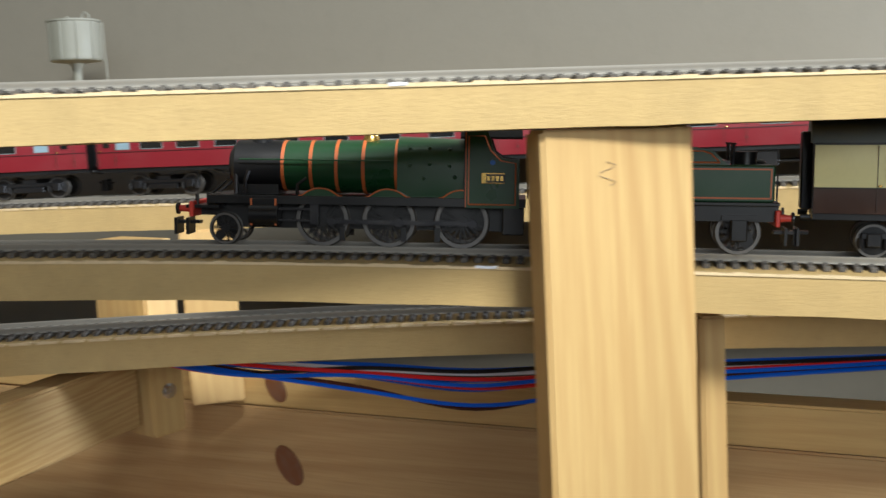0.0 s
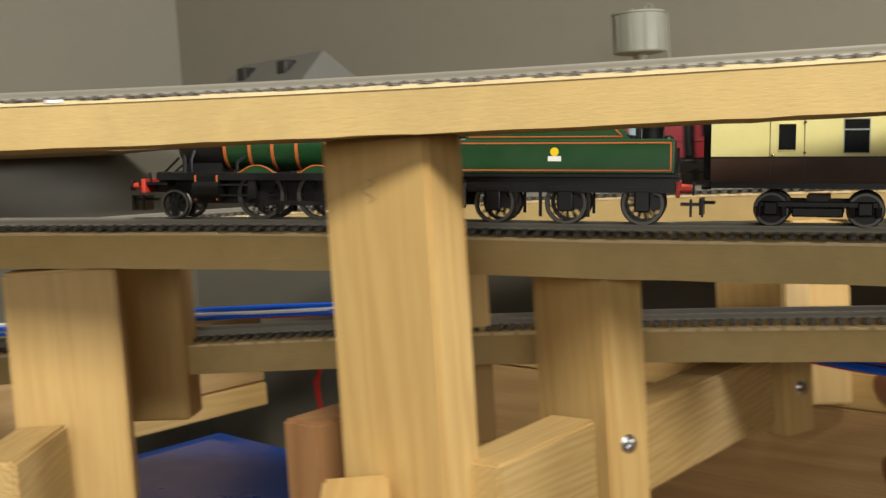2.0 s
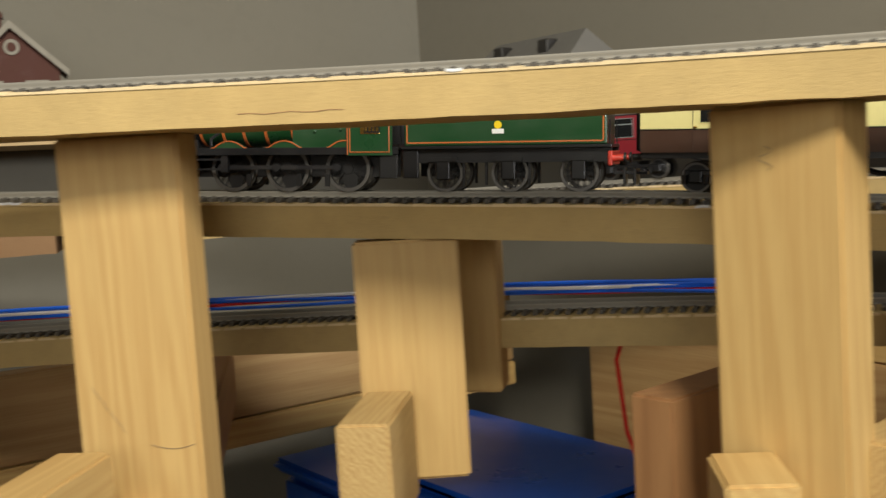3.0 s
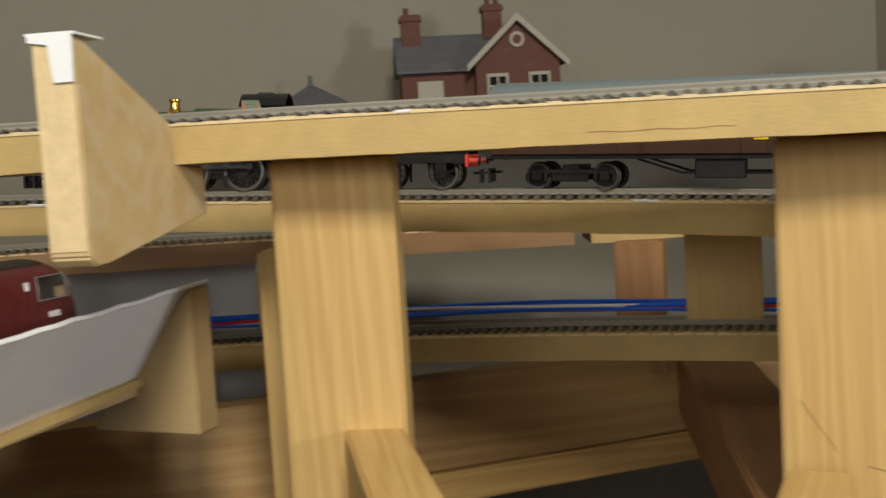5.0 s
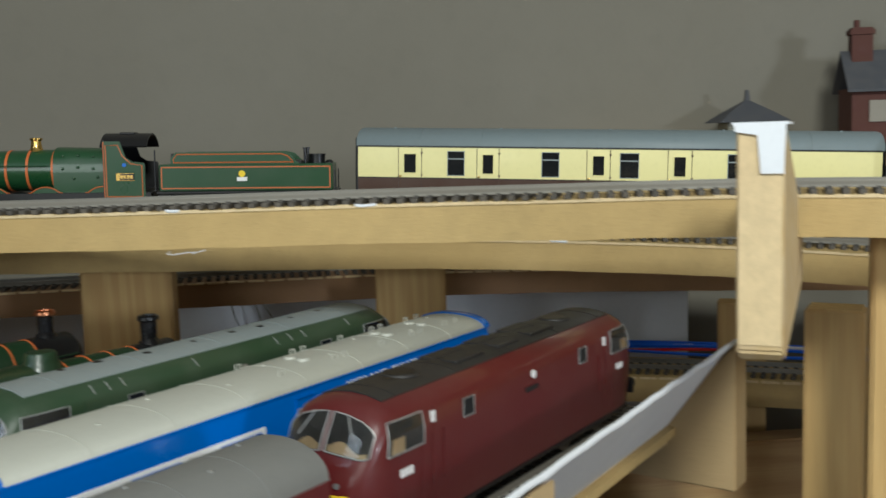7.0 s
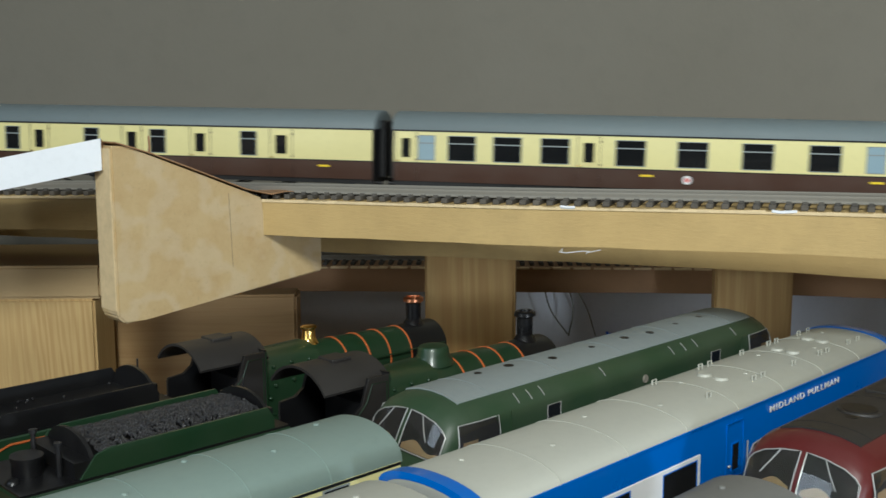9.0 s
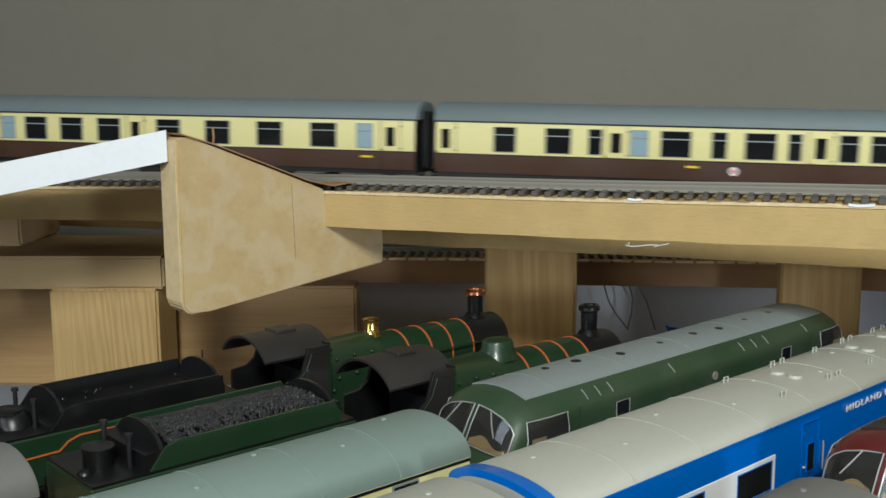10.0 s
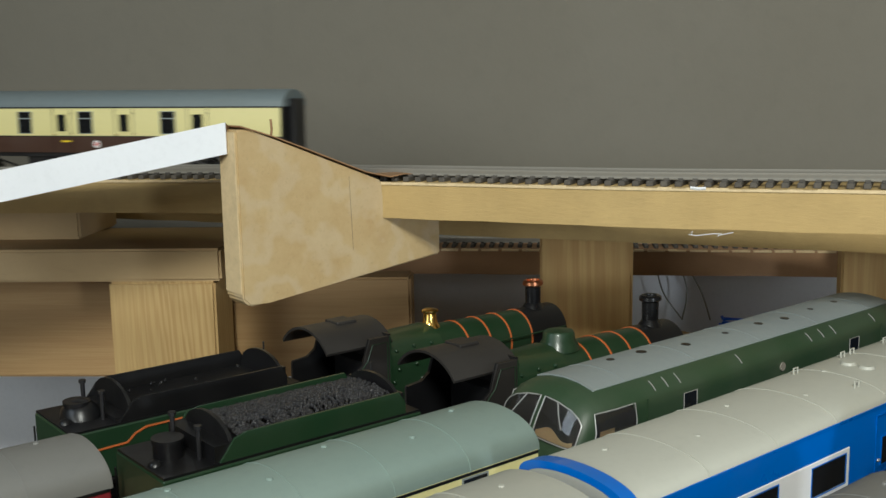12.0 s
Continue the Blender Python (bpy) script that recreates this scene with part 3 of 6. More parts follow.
def bracket(base, d, z_deck, label, drop=0.042):
    """A shaped board end: base on the deck's edge, d out over the well."""
    d = Vector((*d, 0)).normalized()
    n = Vector((d.y, -d.x, 0))
    prof = ((-0.030, z_deck - BOARD - 0.001), (0.0, z_deck - BOARD - 0.001), (0.0, z_deck + 0.001), (0.060, z_deck + 0.0245), (0.066, z_deck + 0.0245), (0.066, z_deck - drop), (0.063, z_deck - drop - 0.003), (0.055, z_deck - drop - 0.0025), (-0.030, z_deck - 0.5 * drop - 0.013))
    b = Vector((*base, 0))
    ob = thing("bracket", Matrix(), label, "bracket", "shaped board brackets")
    bm = bm_new()
    poly(bm, [tuple(b + d * a + Vector((0, 0, z)) - n * 0.0068) for a, z in prof], n * 0.0136)
    bmesh.ops.bevel(bm, geom=bm.edges[:], offset=0.0008, segments=2, affect="EDGES", clamp_overlap=True)
    part("plate", bm, M_BRACKET, ob)
    bm = bm_new()
    box(bm, 0, 0.0005, -0.0061, 0.0061, z_deck - drop + 0.0022, z_deck + 0.0236)
    m = Matrix((d, n, Vector((0, 0, 1)))).transposed().to_4x4()
    m.translation = b + d * 0.0659
    bm.transform(m)
    part("end_grain", bm, M_CHIP, ob, "coarse crumbly sawn end")
    return ob, b, d, n


bk1, bb, bd_, bn = bracket((-0.6797, 0.1515), (0.507, -0.862), 1.029, "shaped fibreboard bracket with white tape on top")
bm = bm_new()
q = bb + bd_ * 0.0667
poly(bm, [tuple(q + bn * a + Vector((0, 0, 1.029 + z))) for a, z in ((0.0072, 0.0258), (0.0072, 0.0232), (0.0008, 0.0222), (-0.0002, 0.011), (-0.0066, 0.011), (-0.0072, 0.0258))], bd_ * 0.0006)
box_top = [tuple(bb + bd_ * a + bn * w + Vector((0, 0, 1.0541))) for a, w in ((0.049, -0.0078), (0.0672, -0.0078), (0.0672, 0.0078), (0.049, 0.0078))]
poly(bm, box_top, (0, 0, 0.0008))
part("tape", bm, M_CARD, bk1, "white paper tape wrapped over the corner")

bk2, bb2, bd2, bn2 = bracket((-0.9445, -0.096), (0.316, -0.949), 1.0262, "shaped fibreboard bracket with pencil marks", 0.040)
# raised strip that starts at the second bracket
s0 = bb2 + bd2 * 0.066
s1 = Vector((-0.974, -0.307, 0))
strip = thing("raised_strip", Matrix(), "brown board strip faced with bright white card", "board")
sd = (s1 - s0).normalized()
sn = Vector((-sd.y, sd.x, 0))
if sn.x > 0:
    sn = -sn
bm = bm_new()
poly(bm, [tuple(s0 + Vector((0, 0, 1.0500))), tuple(s1 + Vector((0, 0, 1.0195))), tuple(s1 + sn * 0.09 + Vector((0, 0, 1.0185))), tuple(s0 + sn * 0.040 + Vector((0, 0, 1.0400)))], (0, 0, 0.003))
part("board", bm, M_MDF_DARK, strip)
bm = bm_new()
poly(bm, [tuple(s0 - sn * 0.0008 + Vector((0, 0, z))) for z in (1.0535, 1.0417)] + [tuple(s1 - sn * 0.0008 + Vector((0, 0, z))) for z in (1.0115, 1.0235)], tuple(-sn * 0.0012))
part("facing", bm, M_CARD, strip, "white card facing")

# shelf, post and beam beyond the second bracket
SHELF_D = Vector((0.398, 0.917, 0)).normalized()
SHELF_N = Vector((-SHELF_D.y, SHELF_D.x, 0))
timber("side_shelf", (-1.0945, -0.347, 0.9770), SHELF_D, SHELF_N, 0.2125, 0.075, 0.0155, M_MDF_FACE, "board shelf under the raised strip", "shelf")
timber("shelf_block", Vector((-1.105, -0.345, 0.9926)) + SHELF_N * 0.022, SHELF_D, SHELF_N, 0.135, 0.050, 0.0210, M_MDF_FACE, "sawn board offcut lying on the side shelf", "offcut")
post((-1.0314, -0.2018), (-1.0111, -0.1551), 0.80, 0.9770, 0.03, label="striped pine post carrying the side shelf", material=M_PINE_END)
timber("back_beam", Vector((-1.13, -0.40, 0.9700)) + SHELF_N * 0.032, SHELF_D, (0, 0, -1), 0.36, 0.052, 0.020, M_PLANK, "pine beam behind the side shelf post", "beam")

# ---- rolling stock ----
K = 0.001


def wheelset(parent, x, r, gauge=14.8, spokes=0, name="wheelset", back=M_BLACK, tyre=0.6):
    """Two wheels on an axle; turns about its own y axis."""
    bm = bm_new()
    cyl(bm, (0, 0, 0), (0, 1, 0), 1.0 * K, (gauge + 4) * K, 10)
    for s in (-1, 1):
        y = s * (gauge / 2 + 1.2) * K
        if spokes:
            for i in range(spokes):
                a = 2 * math.pi * i / spokes
                m = Matrix.Translation((0, y, 0)) @ Matrix.Rotation(a, 4, "Y")
                v = [m @ Vector((sx * 0.45 * K, sy * 0.5 * K, z)) for z in (0.5 * K, r * K * 0.86) for sx in (-1, 1) for sy in (-1, 1)]
                loft(bm, [[tuple(v[k]) for k in (0, 1, 3, 2)], [tuple(v[k]) for k in (4, 5, 7, 6)]])
            cyl(bm, (0, y, 0), (0, 1, 0), r * 0.24 * K, 2.2 * K, 14)
            m = Matrix.Translation((0, y, 0)) @ Matrix.Rotation(0.35, 4, "Y")
            cyl(bm, m @ Vector((0, 0, -r * 0.55 * K)), (0, 1, 0), r * 0.34 * K, 1.2 * K, 12)
        else:
            cyl(bm, (0, y, 0), (0, 1, 0), r * 0.87 * K, 1.4 * K, 24)
            cyl(bm, (0, y + s * 0.6 * K, 0), (0, 1, 0), r * 0.35 * K, 1.8 * K, 12)
    ob = part(name, bm, back, parent)
    ob.location = (x * K, 0, r * K)
    bm = bm_new()
    for s in (-1, 1):
        y = s * (gauge / 2 + 1.2) * K
        n = 32
        ring = []
        for k in range(n + 1):
            a = 2 * math.pi * k / n
            ring.append([(rr * K * math.cos(a), y + dy * K, rr * K * math.sin(a)) for rr, dy in ((r, 1.2), (r, -0.8), (r + 0.6, -1.2), (r * 0.85, -1.2), (r * 0.85, 1.2))])
        loft(bm, ring, cap=False)
    part("tyre", bm, M_TYRE, ob, "dull metal wheel tyre")
    return ob


def buffers(parent, x, s, z=14.0, red=True, half=11.5):
    bm = bm_new()
    box(bm, min(x, x - s * 1.6) * K, max(x, x - s * 1.6) * K, -15.5 * K, 15.5 * K, (z - 3) * K, (z + 3) * K, 0.3 * K)
    part("buffer_beam", bm, M_RED if red else M_BLACK, parent, "red buffer beam" if red else "")
    for side in (-1, 1):
        bm = bm_new()
        cyl(bm, ((x + s * 2.2) * K, side * half * K, z * K), (s, 0, 0), 1.5 * K, 4.4 * K, 12, 1.2 * K)
        b = part("buffer", bm, M_RED if red else M_BLACK, parent)
        bm = bm_new()
        cyl(bm, ((x + s * 5.0) * K, side * half * K, z * K), (s, 0, 0), 2.3 * K, 0.8 * K, 16)
        part("head", bm, M_STEELDARK, b)
    bm = bm_new()
    box(bm, min(x, x + s * 9) * K, max(x, x + s * 9) * K, -2 * K, 2 * K, 7.2 * K, 8.4 * K)
    for sx in (4, 8.4):
        box(bm, (x + s * sx - 0.5) * K, (x + s * sx + 0.5) * K, -4.5 * K, 4.5 * K, 3.0 * K, 9.6 * K)
    part("coupling", bm, M_BLACK, parent, "black tension-lock coupling")


def boiler_ring(bm, x0, x1, r0, r1, zc, seg=32):
    rows = []
    for x, r in ((x0, r0), (x1, r1)):
        rows.append([(x * K, r * K * math.sin(2 * math.pi * i / seg), (zc + r * math.cos(2 * math.pi * i / seg)) * K) for i in range(seg)])
    loft(bm, rows)


def lined_panel(parent, name, x0, x1, z0, z1, y, s, material=M_ORANGE, w=0.45, inset=1.0):
    """A thin lining frame on a side face."""
    bm = bm_new()
    a0, a1, b0, b1 = x0 + inset, x1 - inset, z0 + inset, z1 - inset
    yy = sorted((y * s, (y + 0.12) * s))
    for xx0, xx1, zz0, zz1 in ((a0, a1, b0, b0 + w), (a0, a1, b1 - w, b1), (a0, a0 + w, b0, b1), (a1 - w, a1, b0, b1)):
        box(bm, xx0 * K, xx1 * K, yy[0] * K, yy[1] * K, zz0 * K, zz1 * K)
    return part(name, bm, material, parent, "orange lining" if material is M_ORANGE else "")


def steam_engine(name, m, label, group="", chimney_cap=M_BLACKGLOSS, dome=None, wheels=True, number=True, taper=True, stored=False):
    """A green tender engine; x ahead, its cab side at x = 0."""
    e = thing(name, m, label, "model locomotive", group)
    zc, rb = 30.8, 10.9
    green, band = (M_SGREEN, 0.3) if stored else (M_GREEN, 0.6)
    front = 94.0
    bm = bm_new()
    boiler_ring(bm, 75, 33, rb - 1.0, rb, zc)
    part("boiler", bm, green, e, "glossy green boiler barrel")
    bm = bm_new()
    boiler_ring(bm, 75, front - 1.5, rb - 0.9, rb - 0.9, zc)
    boiler_ring(bm, front - 1.5, front, rb - 1.2, rb - 2.6, zc)
    cyl(bm, ((front + 0.5) * K, 0, zc * K), (1, 0, 0), 7.2 * K, 1.4 * K, 28, 6.4 * K)
    cyl(bm, ((front + 1.5) * K, 0, zc * K), (1, 0, 0), 1.2 * K, 1.8 * K, 10)
    box(bm, 77 * K, 93 * K, -7 * K, 7 * K, 19 * K, 25 * K)
    part("smokebox", bm, M_BLACK, e, "satin black smokebox")
    for x, r in ((75, rb - 0.75), (64.8, rb - 0.5), (55.5, rb - 0.25), (45.8, rb - 0.05), (34.0, rb + 0.2)):
        bm = bm_new()
        boiler_ring(bm, x - band, x + band, r, r, zc)
        part("boiler_band", bm, M_ORANGE, e, "orange boiler band")
    # firebox with flat sides and rounded shoulders
    bm = bm_new()
    rows = []
    for x, g in ((33.5, 0.0), (9.0, -0.8)):
        prof = [(-11.2, 19.5), (-11.6, 30.0), (-11.0, 36.5)] + [(-11.0 * math.cos(a), 36.5 + (6.4 + g) * math.sin(a)) for a in (0.45, 0.8, 1.2, math.pi / 2, 1.94, 2.34, 2.7)] + [(11.0, 36.5), (11.6, 30.0), (11.2, 19.5)]
        rows.append([(x * K, y * K, z * K) for y, z in prof])
    loft(bm, rows)
    part("firebox", bm, green, e, "green firebox")
    for side in (-1, 1):
        for px, pz in ((29, 38.3), (22, 38.6), (15, 38.0), (29, 32), (22, 32.5), (15, 31.8), (24, 27), (13, 27.6)):
            yy = 11.7 if pz < 37 else 10.4
            bm = bm_new()
            ball(bm, (px * K, side * yy * K, pz * K), 0.75 * K, seg=8)
            part("washout_plug", bm, green, e)
        bm = bm_new()
        tube(bm, [(x * K, side * (rb + 0.9) * K, 33.5 * K) for x in (90, 60, 36)], 0.3 * K, 5)
        part("handrail", bm, green, e)
    # chimney, safety valve cover
    bm = bm_new()
    lathe(bm, (84 * K, 0, zc * K), [(4.9 * K, 8.4 * K), (3.8 * K, 10.3 * K), (2.9 * K, 11.5 * K), (3.0 * K, 18.0 * K)])
    ch = part("chimney", bm, M_BLACKGLOSS, e, "black chimney")
    bm = bm_new()
    lathe(bm, (84 * K, 0, zc * K), [(3.1 * K, 18.0 * K), (4.0 * K, 18.7 * K), (3.9 * K, 19.9 * K), (3.2 * K, 20.5 * K), (2.4 * K, 20.4 * K), (2.3 * K, 19.5 * K)])
    part("rim", bm, chimney_cap, ch)
    bm = bm_new()
    if dome:
        lathe(bm, (40 * K, 0, zc * K), [(7.0 * K, 9.0 * K), (6.2 * K, 11.2 * K), (5.4 * K, 12.4 * K), (5.2 * K, 14.4 * K), (4.6 * K, 15.3 * K), (0.4 * K, 15.8 * K)])
    else:
        lathe(bm, ((36 if stored else 44) * K, 0, zc * K), [(4.3 * K, 9.4 * K), (2.9 * K, 11.2 * K), (2.5 * K, 12.6 * K), (2.2 * K, 15.2 * K), (2.9 * K, 15.9 * K), (2.9 * K, 16.6 * K), (1.8 * K, 17.0 * K)])
    part("safety_valve", bm, dome or M_BRASS, e, "polished brass safety valve cover" if dome is None else "green safety valve cover")
    # running plate, splashers, cab
    bm = bm_new()
    box(bm, -12 * K, 101 * K, -15.2 * K, 15.2 * K, 18.6 * K, 19.8 * K, 0.2 * K)
    for side in (-1, 1):
        box(bm, -12 * K, 101 * K, (side * 15.0 - 0.4) * K, (side * 15.0 + 0.4) * K, 16.6 * K, 19.4 * K)
    box(bm, 97 * K, 109 * K, -14 * K, 14 * K, 14.4 * K, 15.6 * K)
    for side in (-1, 1):
        box(bm, 98 * K, 103 * K, (side * 8 - 0.5) * K, (side * 8 + 0.5) * K, 15 * K, 20 * K)
    part("running_plate", bm, M_BLACK, e)
    for x, r in ((60.5, 9.0), (36.5, 9.0), (10.5, 9.0)):
        for side in (-1, 1):
            bm = bm_new()
            pts = [((x + (r + 1.2) * math.cos(a)) * K, side * 10.5 * K, max(19.8, 9.6 + (r + 4.2) * math.sin(a)) * K) for a in np.linspace(0.70, math.pi - 0.70, 13)]
            poly(bm, pts, (0, side * 3.6 * K, 0))
            sp = part("splasher", bm, green, e)
            bm = bm_new()
            tube(bm, [(p[0], side * 14.2 * K, p[2]) for p in pts], 0.28 * K, 5)
            part("beading", bm, M_SGREEN if stored else M_ORANGE, sp, "" if stored else "orange splasher beading")
    for side in (-1, 1):
        bm = bm_new()
        side_prof = [(9.2, 16.2), (9.2, 45.5), (1.5, 45.5), (0.2, 41.5), (-1.0, 37.5), (-4.0, 35.2), (-9.3, 34.6), (-9.6, 33.5), (-9.6, 16.2)]
        poly(bm, [(x * K, side * 15.0 * K, z * K) for x, z in side_prof], (0, side * 0.6 * K, 0))
        cs = part("cab_side", bm, M_DGREY if stored else green, e)
        bm = bm_new()
        poly(bm, [(x * K, side * 14.3 * K, z * K) for x, z in side_prof], (0, side * 0.5 * K, 0))
        part("cab_inner", bm, M_BLACK, cs)
        bm = bm_new()
        inner = [(8.0, 17.6), (8.0, 43.5), (2.5, 43.5), (0.5, 38.2), (-3.2, 34.2), (-8.3, 33.3), (-8.3, 17.6)]
        loop = inner + [inner[0]]
        tube(bm, [(x * K, side * 15.65 * K, z * K) for x, z in loop], (0.18 if stored else 0.3) * K, 4)
        tube(bm, [(x * K, side * 15.65 * K, z * K) for x, z in [(9.0, 45.2), (9.0, 16.4)]], 0.25 * K, 4)
        part("lining", bm, M_SGREEN if stored else M_ORANGE, cs, "" if stored else "orange cab lining")
        bm = bm_new()
        box(bm, -4.6 * K, 3.6 * K, sorted((side * 15.6, side * 15.95))[0] * K, sorted((side * 15.6, side * 15.95))[1] * K, 25.6 * K, 29.6 * K, 0.15 * K)
        pl = part("number_plate", bm, M_BRASS, cs, "brass-edged black number plate")
        bm = bm_new()
        yy = sorted((side * 15.95, side * 16.02))
        box(bm, -4.1 * K, 3.1 * K, yy[0] * K, yy[1] * K, 26.0 * K, 29.2 * K)
        part("field", bm, M_BLACK, pl)
        if number:
            for i in range(4):
                bm = bm_new()
                yy = sorted((side * 16.03, side * 16.10))
                xx = -3.3 + i * 1.65
                box(bm, xx * K, (xx + 1.15) * K, yy[0] * K, yy[1] * K, 26.7 * K, 28.5 * K)
                part("digit_bar", bm, M_BRASS, pl)
        if not stored:
            bm = bm_new()
            cyl(bm, (-0.3 * K, side * 15.75 * K, 33.6 * K), (0, 1, 0), 0.95 * K, 0.5 * K, 14)
            part("route_disc", bm, M_BLUE, cs, "small bright blue disc")
    bm = bm_new()
    box(bm, 8.8 * K, 9.6 * K, -15 * K, 15 * K, 19.8 * K, 46 * K)
    box(bm, -9 * K, 9 * K, -14 * K, 14 * K, 19.8 * K, 21 * K)
    box(bm, 3 * K, 8.8 * K, -9 * K, 9 * K, 21 * K, 36 * K)
    part("cab_front", bm, M_BLACK, e)
    bm = bm_new()
    rows = []
    for x in (11.0, -13.0 if stored else -10.5):
        arc = [(17.0 * math.sin(a), 35.0 + 14.6 * math.cos(a)) for a in np.linspace(-0.98, 0.98, 15)]
        outer = [(x * K, y * K, z * K) for y, z in arc]
        rows.append(outer + [(x * K, y * 0.97 * K, (z - 0.8) * K) for y, z in arc[::-1]])
    loft(bm, rows)
    box(bm, -3 * K, 4 * K, -4 * K, 4 * K, 49.0 * K, 50.1 * K, 0.3 * K)
    part("cab_roof", bm, M_DGREY if stored else M_BLACK, e, "black curved cab roof")
    # cylinders, slide bars
    for side in (-1, 1):
        bm = bm_new()
        cyl(bm, (80.5 * K, side * 13.2 * K, 12.4 * K), (1, 0, 0), 4.4 * K, 10.4 * K, 20)
        box(bm, 75.5 * K, 85.6 * K, (side * 12.6 - 3.0) * K, (side * 12.6 + 3.0) * K, 12 * K, 19 * K, 0.5 * K)
        c = part("cylinder", bm, M_BLACK, e)
        bm = bm_new()
        for x in (76.2, 84.9):
            box(bm, (x - 0.35) * K, (x + 0.35) * K, (side * 15.6 - 2.2) * K, (side * 15.6 + 0.2) * K, 8.2 * K, 18.6 * K)
        part("cylinder_band", bm, M_ORANGE, c, "orange cylinder lining")
        bm = bm_new()
        box(bm, 62 * K, 76 * K, (side * 13.4 - 0.6) * K, (side * 13.4 + 0.6) * K, 14.2 * K, 15.0 * K)
        box(bm, 62 * K, 76 * K, (side * 13.4 - 0.6) * K, (side * 13.4 + 0.6) * K, 9.8 * K, 10.6 * K)
        box(bm, 61 * K, 64 * K, (side * 13.4 - 1.2) * K, (side * 13.4 + 1.2) * K, 8.8 * K, 19 * K)
        part("slide_bar", bm, M_STEELDARK, e)
        bm = bm_new()
        cyl(bm, (92 * K, side * 8.6 * K, 24 * K), (0, 0, 1), 0.9 * K, 9 * K, 8)
        tube(bm, [(88 * K, side * 11.6 * K, 20 * K), (88 * K, side * 11.8 * K, 25 * K), (87 * K, side * 10.6 * K, 29 * K)], 0.8 * K, 6)
        tube(bm, [(69 * K, side * 12.5 * K, 20 * K), (69 * K, side * 12.2 * K, 24 * K), (66 * K, side * 10.9 * K, 26.5 * K)], 0.7 * K, 6)
        part("steam_pipe", bm, M_STEELDARK, e)
        for x in (30, 52, 18):
            bm = bm_new()
            box(bm, x * K, (x + 2) * K, (side * 11 - 0.5) * K, (side * 11 + 0.5) * K, 2.4 * K, 8 * K)
            part("brake_hanger", bm, M_BLACK, e)
        bm = bm_new()
        box(bm, -11.5 * K, -4 * K, (side * 13.5 - 1) * K, (side * 13.5 + 1) * K, 6 * K, 16.4 * K, 0.3 * K)
        part("cab_step", bm, M_BLACK, e)
    bm = bm_new()
    box(bm, -11 * K, 100 * K, -6 * K, 6 * K, 6.5 * K, 18.6 * K)
    box(bm, 98 * K, 107 * K, -5 * K, 5 * K, 11 * K, 14.6 * K)
    part("frames", bm, M_BLACK, e)
    bm = bm_new()
    for side in (-1, 1):
        tube(bm, [(102 * K, side * 5 * K, 19.5 * K), (95 * K, side * 6.5 * K, 26 * K)], 0.5 * K, 6)
        cyl(bm, (106 * K, side * 10 * K, 17.5 * K), (0, 0, 1), 0.7 * K, 4 * K, 8)
    part("front_stays", bm, M_BLACK, e)
    buffers(e, 107.5, 1, 14.0)
    sets = []
    for x in (60.5, 36.5, 10.5):
        sets.append((wheelset(e, x, 10.3, spokes=18, name="driving_wheelset"), 10.3))
    sets.append((wheelset(e, 96.0, 6.2, spokes=10, name="pony_wheelset", tyre=1.0), 6.2))
    rods = []
    for side in (-1, 1):
        bm = bm_new()
        box(bm, 9 * K, 62 * K, (side * 12.4 - 0.4) * K, (side * 12.4 + 0.4) * K, -0.9 * K, 0.9 * K)
        for x in (10.5, 36.5, 60.5):
            cyl(bm, (x * K, side * 12.4 * K, 0), (0, 1, 0), 1.7 * K, 1.4 * K, 12)
        r = part("coupling_rod", bm, M_STEELDARK, e, "dark metal coupling rod")
        r.location = (0, 0, 10.3 * K)
        rods.append(r)
    return e, sets, rods


